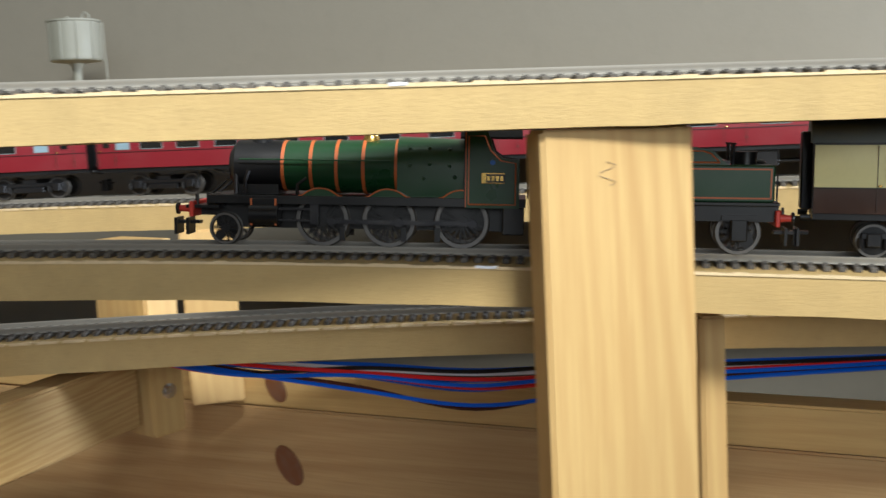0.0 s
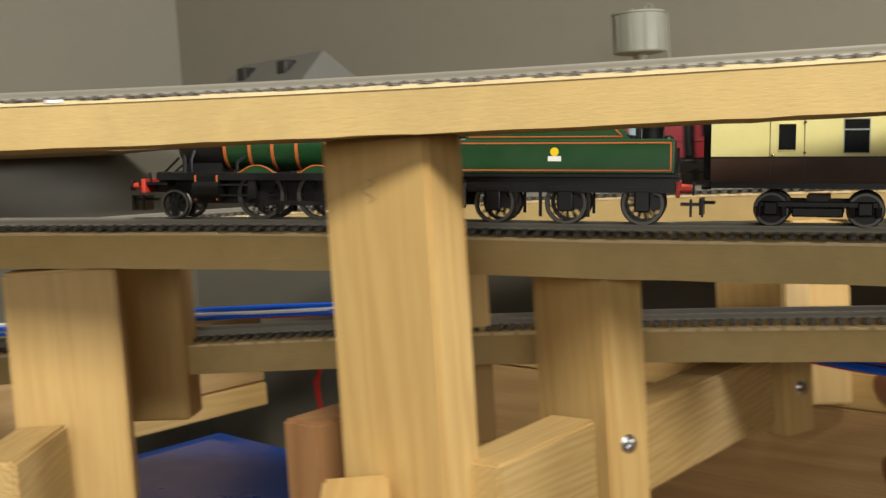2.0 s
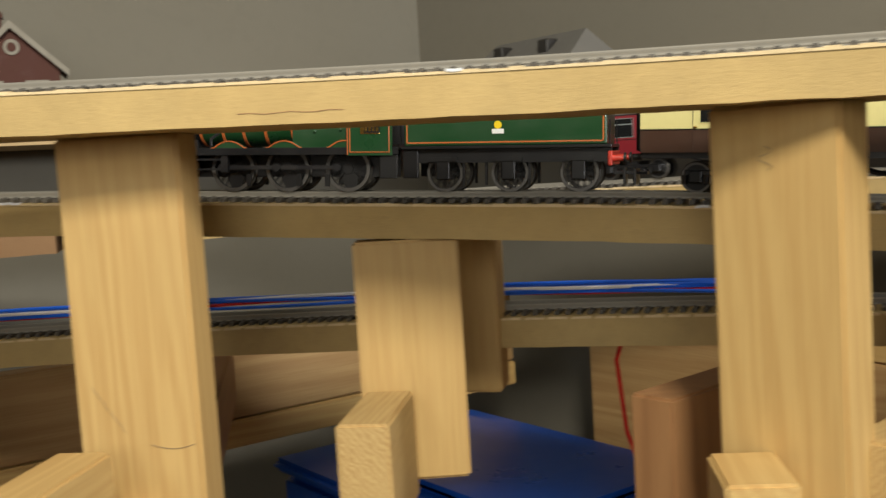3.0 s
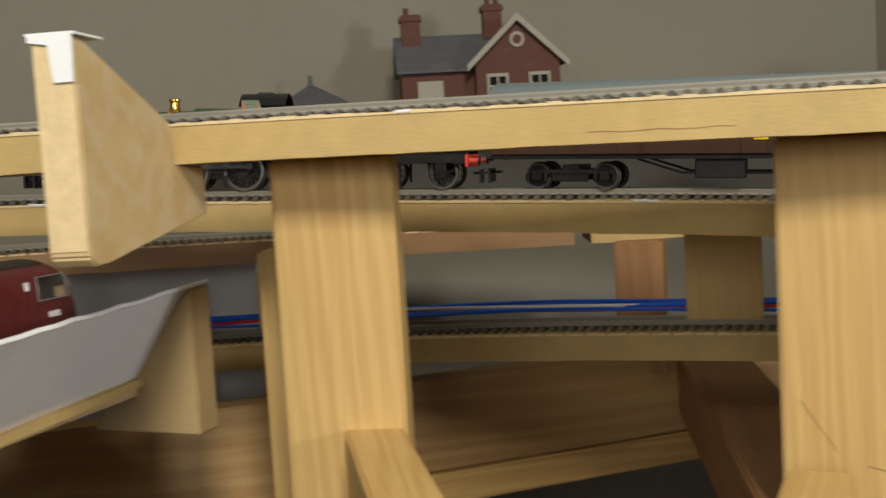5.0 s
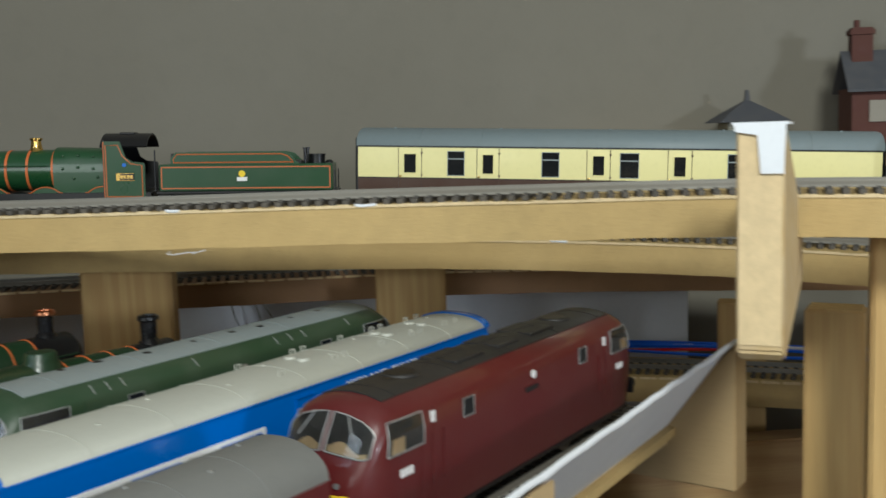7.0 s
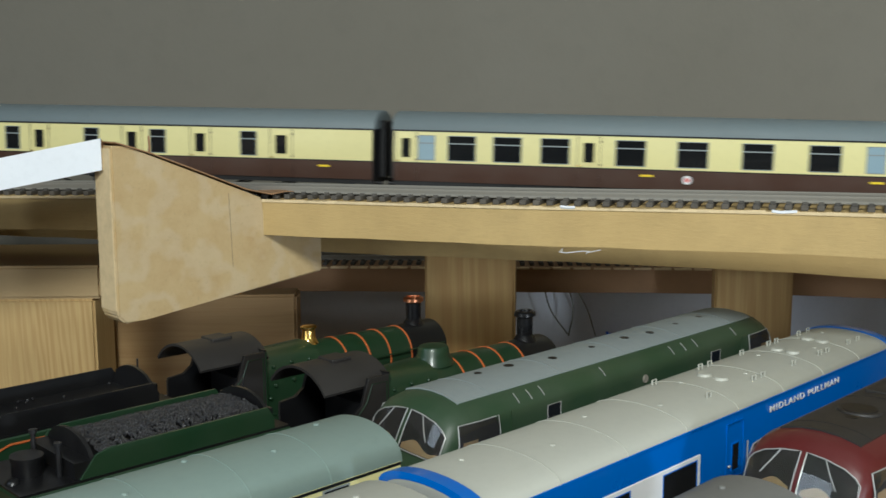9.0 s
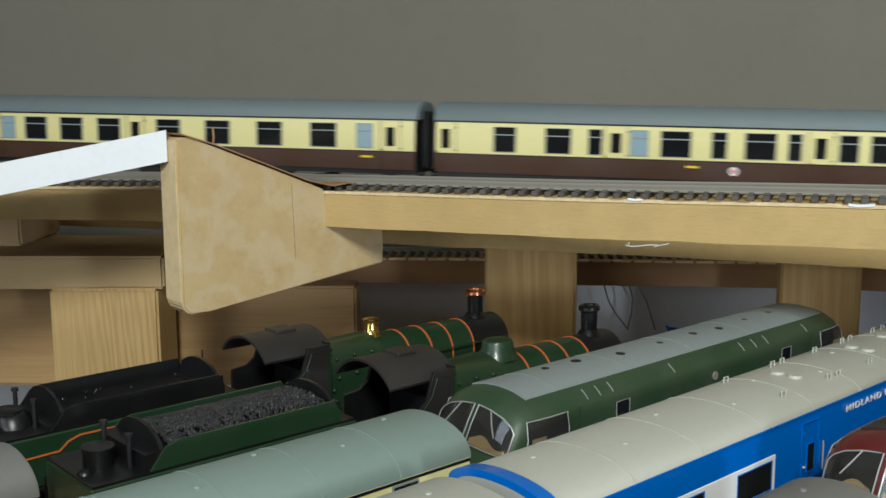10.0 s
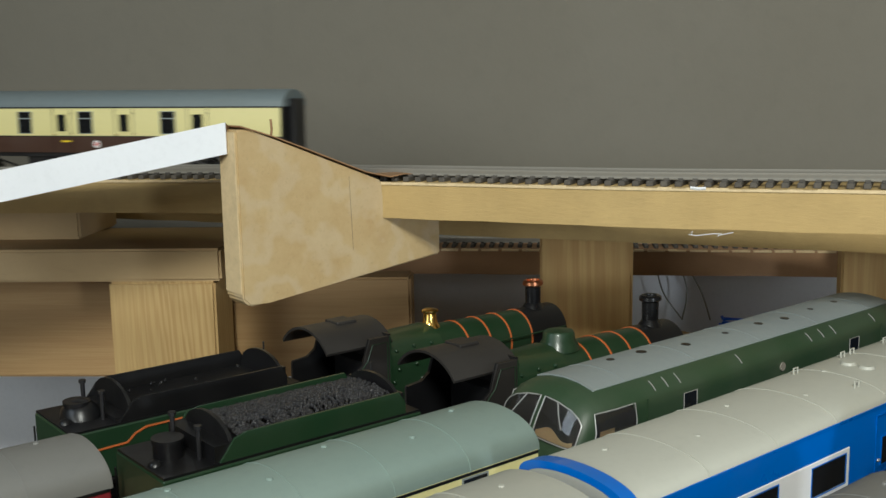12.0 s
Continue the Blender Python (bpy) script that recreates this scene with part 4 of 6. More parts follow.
def tender(name, m, label, group="", coal=True, stored=False):
    """Origin at the front of the tank; x ahead."""
    t = thing(name, m, label, "model tender", group)
    green = M_SGREEN if stored else M_GREEN
    bm = bm_new()
    box(bm, -88 * K, 0, -14.6 * K, 14.6 * K, 19.8 * K, 33.5 * K, 0.6 * K)
    part("tank", bm, green, t, "glossy green tender tank")
    for side in (-1, 1):
        bm = bm_new()
        prof = [(-6, 33.2), (-6, 36.5), (-8.5, 39.6), (-62, 39.6), (-66, 38.6), (-68.5, 36.0), (-71.5, 33.2)]
        poly(bm, [(x * K, side * 13.3 * K, z * K) for x, z in prof], (0, side * 0.7 * K, 0))
        cp = part("coal_rail", bm, green if coal else M_BLACK, t, "green flared coal plate" if coal else "black coal plate")
        if stored:
            bm = bm_new()
            tube(bm, [(x * K, side * 14.75 * K, z * K) for x, z in ((-3, 31.5), (-62, 31.5), (-66, 30.4), (-69, 28.4), (-86, 28.0))], 0.3 * K, 4)
            part("lining", bm, M_ORANGE, t, "thin orange lining")
            continue
        bm = bm_new()
        tube(bm, [(x * K, side * 14.1 * K, z * K) for x, z in [(-7.5, 34.4), (-7.5, 36.2), (-9.2, 38.6), (-62, 38.6), (-65, 37.6), (-67.5, 35.2), (-68.3, 34.4), (-7.5, 34.4)]], 0.3 * K, 4)
        part("lining", bm, M_ORANGE, cp, "orange lining")
        lined_panel(t, "side_lining", -88, 0, 20, 33.4, 14.65, side, w=0.55, inset=1.1)
        bm = bm_new()
        yy = sorted((side * 14.66, side * 14.8))
        cyl(bm, (-42 * K, side * 14.75 * K, 28.6 * K), (0, 1, 0), 1.7 * K, 0.25 * K, 16)
        cr = part("crest", bm, M_YELLOW, t, "small yellow and white crest")
        bm = bm_new()
        box(bm, -44.6 * K, -39.4 * K, yy[0] * K, (yy[1] + 0.1 * K / K * 0.0) * K, 24.9 * K, 26.9 * K, 0.05 * K)
        part("shield", bm, M_WHITE, cr)
    bm = bm_new()
    box(bm, -72 * K, -6 * K, -13.2 * K, 13.2 * K, 33.2 * K, (37.6 if stored and coal else 35.0) * K)
    if stored:
        box(bm, -87.6 * K, -0.6 * K, -14.2 * K, 14.2 * K, 33.3 * K, 33.9 * K)
    box(bm, -7 * K, -6 * K, -13.2 * K, 13.2 * K, 33 * K, 39 * K)
    part("bunker_floor", bm, M_BLACK, t)
    bm = bm_new()
    rng = random.Random(4)
    for i in range((2600 if stored else 900) if coal else 12):
        x, y = rng.uniform(-64, -9), rng.uniform(-11.5, 11.5)
        h = 38.4 + 1.6 * (1 - (y / 12.5) ** 2) if stored and coal else 35.0 + 3.2 * (1 - (y / 12.5) ** 2) * (0.65 + 0.35 * math.cos((x + 35) / 22))
        r = rng.uniform(0.30, 0.80) if stored else rng.uniform(0.45, 1.15)
        bmesh.ops.create_icosphere(bm, subdivisions=1, radius=r * K, matrix=Matrix.Translation((x * K, y * K, (h - 0.3) * K)) @ Euler((rng.random() * 3, rng.random() * 3, 0)).to_matrix().to_4x4() @ Matrix.Diagonal((1, 0.8, 0.7, 1)))
    part("coal", bm, M_COAL, t, "heap of shiny black coal").data.shade_flat()
    if stored:
        bm = bm_new()
        poly(bm, [(-67 * K, 13.4 * math.cos(a) * K, (33.2 + 9.0 * math.sin(a) ** 0.7) * K) for a in np.linspace(0, math.pi, 17)], (1.2 * K, 0, 0))
        part("bulkhead", bm, M_BLACK, t, "black rounded bulkhead")
        bm = bm_new()
        poly(bm, [(-8 * K, 13.4 * math.cos(a) * K, (33.2 + 9.0 * math.sin(a) ** 0.7) * K) for a in np.linspace(0, math.pi, 17)], (1.2 * K, 0, 0))
        part("bulkhead", bm, M_BLACK, t, "black rounded bulkhead")
    bm = bm_new()
    if stored and not coal:
        ball(bm, (-78 * K, 0, 33.6 * K), 7.0 * K, 1, 1, 0.75)
    cyl(bm, (-79 * K, 0, 35.5 * K), (0, 0, 1), 4.2 * K, 4 * K, 20)
    cyl(bm, (-79 * K, 0, 37.8 * K), (0, 0, 1), 4.5 * K, 0.9 * K, 20)
    ball(bm, (-85 * K, -4 * K, 33.6 * K), 2.2 * K, 1, 1, 0.7)
    part("filler_dome", bm, M_BLACK, t)
    bm = bm_new()
    for side in (-1, 1):
        cyl(bm, (-73.5 * K, side * 7.5 * K, 37.0 * K), (0, 0, 1), 0.75 * K, 8 * K, 10)
        cyl(bm, (-73.5 * K, side * 7.5 * K, 41.2 * K), (0, 0, 1), 1.2 * K, 0.8 * K, 10)
    part("vent_pipe", bm, M_STEELDARK, t)
    bm = bm_new()
    box(bm, -90 * K, 1.5 * K, -15.2 * K, 15.2 * K, 18.6 * K, 19.9 * K, 0.2 * K)
    for side in (-1, 1):
        # outside frame with cut-outs
        box(bm, -90 * K, 1 * K, (side * 12.2 - 0.6) * K, (side * 12.2 + 0.6) * K, 12.6 * K, 18.8 * K)
        for x in (-17, -46, -76):
            box(bm, (x - 3) * K, (x + 3) * K, (side * 12.6 - 1.1) * K, (side * 12.6 + 1.1) * K, 5.2 * K, 13.5 * K, 0.5 * K)
            box(bm, (x - 6.5) * K, (x + 6.5) * K, (side * 13.6 - 0.5) * K, (side * 13.6 + 0.5) * K, 13.2 * K, 15.0 * K)
        for x in (-26, -36, -55):
            box(bm, (x - 0.6) * K, (x + 0.6) * K, (side * 11 - 0.5) * K, (side * 11 + 0.5) * K, 3 * K, 12.8 * K)
        box(bm, -6 * K, 1 * K, (side * 13 - 1) * K, (side * 13 + 1) * K, 6 * K, 18.6 * K, 0.3 * K)
    part("underframe", bm, M_BLACK, t)
    bm = bm_new()
    for side in (-1, 1):
        tube(bm, [(-89 * K, side * 13 * K, 20 * K), (-89 * K, side * 13 * K, 30 * K)], 0.35 * K, 5)
    tube(bm, [(2.2 * K, 13 * K, 20 * K), (2.2 * K, 13 * K, 41 * K)], 0.4 * K, 5)
    part("handrail", bm, M_STEELDARK, t)
    buffers(t, -90.2, -1, 14.0)
    sets = [(wheelset(t, x, 8.2, spokes=12, name="tender_wheelset"), 8.2) for x in (-17, -46, -76)]
    return t, sets


def bogie(parent, x, sets, wb=33.0, r=6.2):
    b = new("bogie")
    b.parent = parent
    b.empty_display_size = 0.01
    b.location = (x * K, 0, 0)
    bm = bm_new()
    for side in (-1, 1):
        box(bm, -21 * K, 21 * K, (side * 11.6 - 0.7) * K, (side * 11.6 + 0.7) * K, 7.0 * K, 9.4 * K, 0.4 * K)
        box(bm, -9 * K, 9 * K, (side * 12.0 - 0.9) * K, (side * 12.0 + 0.9) * K, 3.6 * K, 7.2 * K, 0.5 * K)
        for xx in (-wb / 2, wb / 2):
            box(bm, (xx - 2.6) * K, (xx + 2.6) * K, (side * 12.2 - 1.2) * K, (side * 12.2 + 1.2) * K, 4.2 * K, 9.2 * K, 0.5 * K)
            for k in (-4.4, 4.4):
                cyl(bm, ((xx + k) * K, side * 12.0 * K, 5.6 * K), (0, 0, 1), 1.2 * K, 3.6 * K, 8)
    box(bm, -4 * K, 4 * K, -11.5 * K, 11.5 * K, 7.5 * K, 11.5 * K)
    part("bogie_frame", bm, M_BLACK, b)
    for xx in (-wb / 2, wb / 2):
        sets.append((wheelset(b, xx, r, name="wheelset"), r))
    return b


def coach(name, m, label, wins, upper, lower, roof_m, group="", L=254.0, waist=26.1, run=True, lining=None, ends=M_BLACK, roundel=True, sole=16.6, gang=True, roof=(42.2, 51.4)):
    """A bogie coach: its front end at x = 0, running to x = -L; windows on both sides by their share of the length."""
    c = thing(name, m, label, "model coach", group)
    hw, (cant, top) = 17.6, roof
    sets = []
    for nm, mat_, za, zb in (("lower_side", lower, sole, waist), ("upper_side", upper, waist, cant)):
        for side in (-1, 1):
            bm = bm_new()
            y = lambda z: hw - 0.9 * ((z - 30) / 14) ** 2
            zs = np.linspace(za, zb, 4)
            outer = [(y(z), z) for z in zs]
            inn = [(y(z) - 0.9, z) for z in zs[::-1]]
            loft(bm, [[(x * K, side * a * K, b * K) for a, b in outer + inn] for x in (0, -L)])
            part(nm, bm, mat_, c)
    for x0, x1 in ((0.4, -0.5), (-L + 0.5, -L - 0.4)):
        bm = bm_new()
        box(bm, x1 * K, x0 * K, -16.6 * K, 16.6 * K, sole * K, cant * K)
        part("end_wall", bm, ends, c)
    bm = bm_new()
    arc = [(17.0 * math.cos(a), cant - 0.3 + (top - cant) * math.sin(a) ** 0.9) for a in np.linspace(0.0, math.pi, 19)]
    loft(bm, [[(x * K, a * sc * K, (cant - 0.3 + (b - cant + 0.3) * sc) * K) for a, b in arc] for x, sc in ((1.2, 0.97), (0.4, 1.0), (-L - 0.4, 1.0), (-L - 1.2, 0.97))])
    rf = part("roof", bm, roof_m, c)
    for i in range(9):
        x = -L * (i + 0.6) / 9.2
        bm = bm_new()
        yy = -5 if i % 2 else 4.0
        cyl(bm, (x * K, yy * K, (top - 0.35 - 0.02 * yy * yy) * K), (0, 0, 1), 1.0 * K, 1.2 * K, 8, 0.7 * K)
        part("vent", bm, roof_m, rf)
    for i in range(1, 8):
        bm = bm_new()
        x = -L * i / 8
        tube(bm, [(x * K, a * 1.003 * K, (b + 0.02) * K) for a, b in arc], 0.18 * K, 4)
        part("seam", bm, roof_m, rf)
    for side in (-1, 1):
        bm = bm_new()
        yy = hw - 0.55
        box(bm, -L * K, 0, sorted((side * (yy - 0.3), side * (yy + 0.15)))[0] * K, sorted((side * (yy - 0.3), side * (yy + 0.15)))[1] * K, (cant - 0.9) * K, (cant - 0.1) * K)
        box(bm, -L * K, 0, sorted((side * (hw - 0.4), side * (hw + 0.12)))[0] * K, sorted((side * (hw - 0.4), side * (hw + 0.12)))[1] * K, (waist - 0.45) * K, (waist - 0.05) * K)
        part("lining", bm, lining or M_BLACK, c)
        for f, w, kind in wins:
            x = -f * L
            z0, z1 = {"n": (waist + 2.2, waist + 10.6), "d": (waist + 2.4, waist + 11.8)}.get(kind, (waist + 1.4, waist + 13.2))
            wn = bm_new()
            ys = sorted((side * (hw - 0.7), side * (hw + 0.10)))
            box(wn, (x - w / 2) * K, (x + w / 2) * K, ys[0] * K, ys[1] * K, z0 * K, z1 * K, 0.08 * K)
            p = part("window", wn, M_BLIND if kind == "b" else M_GLASS, c, "frosted pane" if kind == "b" else "")
            fr = bm_new()
            ys = sorted((side * (hw - 0.3), side * (hw + 0.22)))
            t = 0.32
            bars = [(x - w / 2 - t, x + w / 2 + t, z0 - t, z0), (x - w / 2 - t, x + w / 2 + t, z1, z1 + t), (x - w / 2 - t, x - w / 2, z0, z1), (x + w / 2, x + w / 2 + t, z0, z1)]
            if kind in "sb":
                bars.append((x - w / 2, x + w / 2, z1 - 3.9, z1 - 3.3))
            for a, b, d, e_ in bars:
                box(fr, a * K, b * K, ys[0] * K, ys[1] * K, d * K, e_ * K)
            part("window_frame", fr, M_STONEGREY if kind in "sb" else upper, p)
            if kind == "d":
                dr = bm_new()
                ys = sorted((side * (hw - 0.3), side * (hw + 0.14)))
                for xx in (x - w / 2 - 3.0, x + w / 2 + 3.0):
                    box(dr, (xx - 0.12) * K, (xx + 0.12) * K, ys[0] * K, ys[1] * K, (sole + 1) * K, (cant - 1.2) * K)
                for zz in (sole + 4, waist + 1, cant - 4):
                    box(dr, (x - w / 2 - 3.6) * K, (x - w / 2 - 2.6) * K, ys[0] * K, (ys[1] + 0.0002 / K * 0) * K, zz * K, (zz + 0.7) * K)
                part("door_edge", dr, M_CHOC, c)
                hd = bm_new()
                ball(hd, ((x + w / 2 + 2) * K, side * (hw + 0.3) * K, (waist + 0.6) * K), 0.55 * K, 1.4, 0.7, 0.7, 8)
                part("door_handle", hd, M_BRASS, c)
        if roundel:
            bm = bm_new()
            cyl(bm, (-0.565 * L * K, side * (hw + 0.05) * K, (waist - 4.6) * K), (0, 1, 0), 2.1 * K, 0.3 * K, 18)
            r_ = part("roundel", bm, M_WHITE, c, "small white and red roundel")
            bm = bm_new()
            cyl(bm, (-0.565 * L * K, side * (hw + 0.16) * K, (waist - 4.6) * K), (0, 1, 0), 1.1 * K, 0.3 * K, 14)
            part("centre", bm, M_RED, r_)
            for f in (0.49, 0.90):
                bm = bm_new()
                ys = sorted((side * (hw - 0.2), side * (hw + 0.1)))
                box(bm, (-f * L - 3) * K, (-f * L + 3) * K, ys[0] * K, ys[1] * K, (waist - 3.6) * K, (waist - 2.6) * K)
                part("lettering_bar", bm, M_YELLOW, c)
    # underframe: sole bar, trusses, boxes, gangways
    bm = bm_new()
    box(bm, -L * K, 0, -15.6 * K, 15.6 * K, 14.2 * K, (sole + 0.2) * K)
    for side in (-1, 1):
        y = side * 13.0
        tube(bm, [(-70 * K, y * K, 14.2 * K), (-90 * K, y * K, 8.0 * K), (-(L - 90) * K, y * K, 8.0 * K), (-(L - 70) * K, y * K, 14.2 * K)], 0.6 * K, 5)
        for x in (-105, -130, -152):
            tube(bm, [(x * K, y * K, 14 * K), (x * K, y * K, 8 * K)], 0.5 * K, 5)
    box(bm, -118 * K, -96 * K, 6 * K, 14 * K, 5.5 * K, 14.4 * K, 0.5 * K)
    box(bm, -150 * K, -134 * K, -14 * K, -5 * K, 6 * K, 14.4 * K, 0.5 * K)
    cyl(bm, (-142 * K, 8 * K, 8.5 * K), (0, 1, 0), 3.3 * K, 6 * K, 14)
    part("underframe", bm, M_BLACK, c)
    for x0, x1 in ((0.4, 4.2), (-L - 4.2, -L - 0.4)) if gang else ():
        bm = bm_new()
        box(bm, x0 * K, x1 * K, -7 * K, 7 * K, 17 * K, 46 * K, 0.6 * K)
        part("gangway", bm, M_BLACK, c, "black corridor gangway")
    for x, s in ((0.5, 1), (-L - 0.5, -1)):
        bm = bm_new()
        box(bm, min(x, x + s * 6) * K, max(x, x + s * 6) * K, -2 * K, 2 * K, 7.2 * K, 8.4 * K)
        box(bm, (x + s * 5 - 0.5) * K, (x + s * 5 + 0.5) * K, -4.5 * K, 4.5 * K, 3.0 * K, 9.6 * K)
        for yy in (-11.5, 11.5):
            cyl(bm, ((x + s * 1.8) * K, yy * K, 14.6 * K), (1, 0, 0), 1.2 * K, 3.6 * K, 10)
        part("coupling", bm, M_BLACK, c)
    bogie(c, -38, sets)
    bogie(c, -(L - 38), sets)
    return c, sets


W_BRAKE = ((0.107, 6.0, "d"), (0.20, 8.2, "s"), (0.264, 5.2, "d"), (0.387, 8.2, "s"), (0.48, 5.4, "d"), (0.539, 8.6, "s"), (0.634, 5.4, "d"), (0.74, 8.4, "s"), (0.81, 6.0, "d"))
W_OPEN = ((0.025, 4.4, "d"), (0.066, 8.0, "b"), (0.136, 13.5, "s"), (0.225, 13.5, "s"), (0.317, 13.5, "s"), (0.381, 5.0, "d"), (0.459, 13.8, "s"), (0.573, 13.8, "s"), (0.69, 13.8, "s"), (0.808, 13.8, "s"), (0.896, 8.0, "b"), (0.95, 4.6, "d"))
W_COMPO = ((0.02, 4.4, "d"), (0.137, 10.5, "s"), (0.24, 12.0, "s"), (0.31, 6.0, "s"), (0.349, 5.0, "d"), (0.392, 8.0, "b"), (0.459, 13.5, "s"), (0.537, 6.5, "s"), (0.61, 13.5, "s"), (0.67, 5.5, "s"), (0.714, 5.0, "d"), (0.762, 8.0, "s"), (0.823, 12.0, "s"), (0.96, 5.0, "d"))

# ---- the moving train ----
ENGINE, ENG_SETS, ENG_RODS = steam_engine("steam_engine", Matrix(), "green lined model steam engine with black smokebox")
# the engine's wheelbase and boiler are a little longer than the stored ones
for ob in ENGINE.children:
    if "wheelset" in ob.name:
        ob.location.x = -0.012 + (ob.location.x + 0.012) * 1.09
        continue
    for o in (ob, *ob.children):
        for v in o.data.vertices:
            v.co.x = -0.012 + (v.co.x + 0.012) * 1.09
TENDER, TEN_SETS = tender("engine_tender", Matrix(), "green lined tender with orange edging and crest")
COACHES = []
for wins, lab in ((W_BRAKE, "chocolate and cream brake coach with grey roof"), (W_OPEN, "chocolate and cream open coach with wide windows"), (W_COMPO, "chocolate and cream compartment coach with grey roof"), (W_BRAKE, "last chocolate and cream brake coach of the train")):
    COACHES.append(coach("coach", Matrix(), lab, wins, M_CREAM, M_CHOC, M_ROOF, "coaches of the train"))

# head of the first coach along the line, seconds and metres
HEAD = ((0.0, -0.357), (0.5, -0.280), (1.0, -0.1995), (1.5, -0.1210), (2.0, -0.0415), (2.5, 0.0405), (2.7, 0.0745), (4.3, 0.370), (4.8, 0.456), (5.5, 0.578), (6.0, 0.6625), (6.5, 0.7435), (7.0, 0.826), (7.7, 0.951), (8.6, 1.152), (9.5, 1.386), (10.5, 1.674), (11.5, 1.998), (12.0, 2.160))


def head_at(t):
    """Smooth reading of HEAD."""
    T, S = zip(*HEAD)
    d = np.gradient(np.array(S), np.array(T))
    i = min(max(int(np.searchsorted(T, t)) - 1, 0), len(T) - 2)
    h = T[i + 1] - T[i]
    u = (t - T[i]) / h
    return float((2 * u ** 3 - 3 * u * u + 1) * S[i] + (u ** 3 - 2 * u * u + u) * h * d[i] + (-2 * u ** 3 + 3 * u * u) * S[i + 1] + (u ** 3 - u * u) * h * d[i + 1])


def on_line(s, front, rear, x_front, x_rear):
    """Pose of a vehicle whose points x_front and x_rear sit on the line at s + front and s + rear."""
    a, b = TRACK_B.at(B0 + s + front), TRACK_B.at(B0 + s + rear)
    d = (a - b).normalized()
    up = Vector((0, 0, 1))
    y = up.cross(d).normalized()
    z = d.cross(y)
    m = Matrix((d, y, z)).transposed().to_4x4()
    m.translation = (a + b) / 2 - d * (x_front + x_rear) / 2 + Vector((0, 0, 0.0050))
    return m

# ---- storage yard ----
YV, YN = Vector((-0.335, 0.942, 0)).normalized(), Vector((-0.942, -0.335, 0)).normalized()
YARD_Z = 0.928


def yard(along, across, z=YARD_Z, turn=0.0, scale=(1.0, 1.0, 1.0)):
    p = YV * along + YN * across
    return Matrix.Translation((p.x, p.y, z)) @ Matrix.Rotation(math.atan2(YV.y, YV.x) + radians(turn), 4, "Z") @ Matrix.Diagonal((*scale, 1.0))


bm = bm_new()
poly(bm, [tuple(YV * a + YN * b + Vector((0, 0, YARD_Z - 0.005 - 0.012))) for a, b in ((-0.25, 0.6575), (0.449, 0.6575), (0.449, 0.93), (-0.25, 0.93))], (0, 0, 0.012))
single("yard_board", bm, M_MDF_FACE, Matrix(), "pale fibreboard floor of the storage yard", "baseboard")

# white card fascia with its supports
fas = thing("yard_fascia", Matrix(), "white card fascia along the yard edge", "fascia")
bm = bm_new()
fp = [YV * 0.456 + YN * 0.6265, YV * -0.10 + YN * 0.6265]
fi = [q + YN * 0.031 for q in fp]
poly(bm, [(fp[0].x, fp[0].y, 0.9615), (fp[1].x, fp[1].y, 0.942), (fi[1].x, fi[1].y, 0.9035), (fi[0].x, fi[0].y, 0.9200)], tuple(YN * 0.0016))
part("card", bm, M_CARD, fas, "white card strip with a pale torn edge")
bm = bm_new()
rng = random.Random(3)
tube(bm, [tuple(fp[0].lerp(fp[1], k / 60) + Vector((0, 0, 0.9615 - 0.0195 * k / 60 + rng.uniform(-0.0004, 0.0005)))) for k in range(61)], 0.0011, 6)
part("torn_edge", bm, M_CARD, fas)
bm = bm_new()
poly(bm, [(fi[0].x, fi[0].y, 0.9198), (fi[1].x, fi[1].y, 0.9033), (fi[1].x, fi[1].y, 0.900), (fi[0].x, fi[0].y, 0.916)], tuple(-YN * 0.004))
part("batten", bm, M_MDF, fas, "rough glued batten below the card")
for al in (0.456, 0.268):
    bm = bm_new()
    b0 = YV * (al - 0.016) + YN * 0.6262
    zt = 0.960 if al > 0.4 else 0.9525
    poly(bm, [tuple(b0 + YN * a_ + Vector((0, 0, z))) for a_, z in ((0.0, zt), (0.0, zt - 0.067), (0.058, zt - 0.066), (0.033, zt - 0.036))], tuple(YV * 0.016))
    bmesh.ops.bevel(bm, geom=bm.edges[:], offset=0.0008, segments=2, affect="EDGES", clamp_overlap=True)
    part("gusset", bm, M_MDF_FACE, fas, "triangular fibreboard gusset")


def yard_track(across, lo, hi):
    cv = Curve([tuple(YV * a + YN * across + Vector((0, 0, YARD_Z - 0.005))) for a in (lo, lo + 0.1, hi - 0.1, hi)], 0.05)
    track("yard_track", cv, 0.0, 0.0056, "straight model track under stored stock", 9, 9)


for ac in (0.678, 0.732, 0.777, 0.825, 0.8795):
    yard_track(ac, -0.2, 0.447)


M_TRIM = paint("silver_trim", (0.42, 0.42, 0.41), 0.4, 0.3, 0.1, 60)
M_CABDARK = paint("dark_cab_interior", (0.035, 0.032, 0.030), 0.7, 0, 0.2, 120)


def body_section(x, hw, z0, top, shoulder, tuck=0.9):
    pts = [(-hw * tuck, z0), (-hw, z0 + (top - z0) * 0.45), (-hw * 0.985, top - shoulder)]
    for a in np.linspace(0.25, math.pi - 0.25, 9):
        pts.append((-hw * 0.985 * math.cos(a), top - shoulder + shoulder * math.sin(a) ** 0.8))
    pts += [(hw * 0.985, top - shoulder), (hw, z0 + (top - z0) * 0.45), (hw * tuck, z0)]
    return [(x * K, y * K, z * K) for y, z in pts]


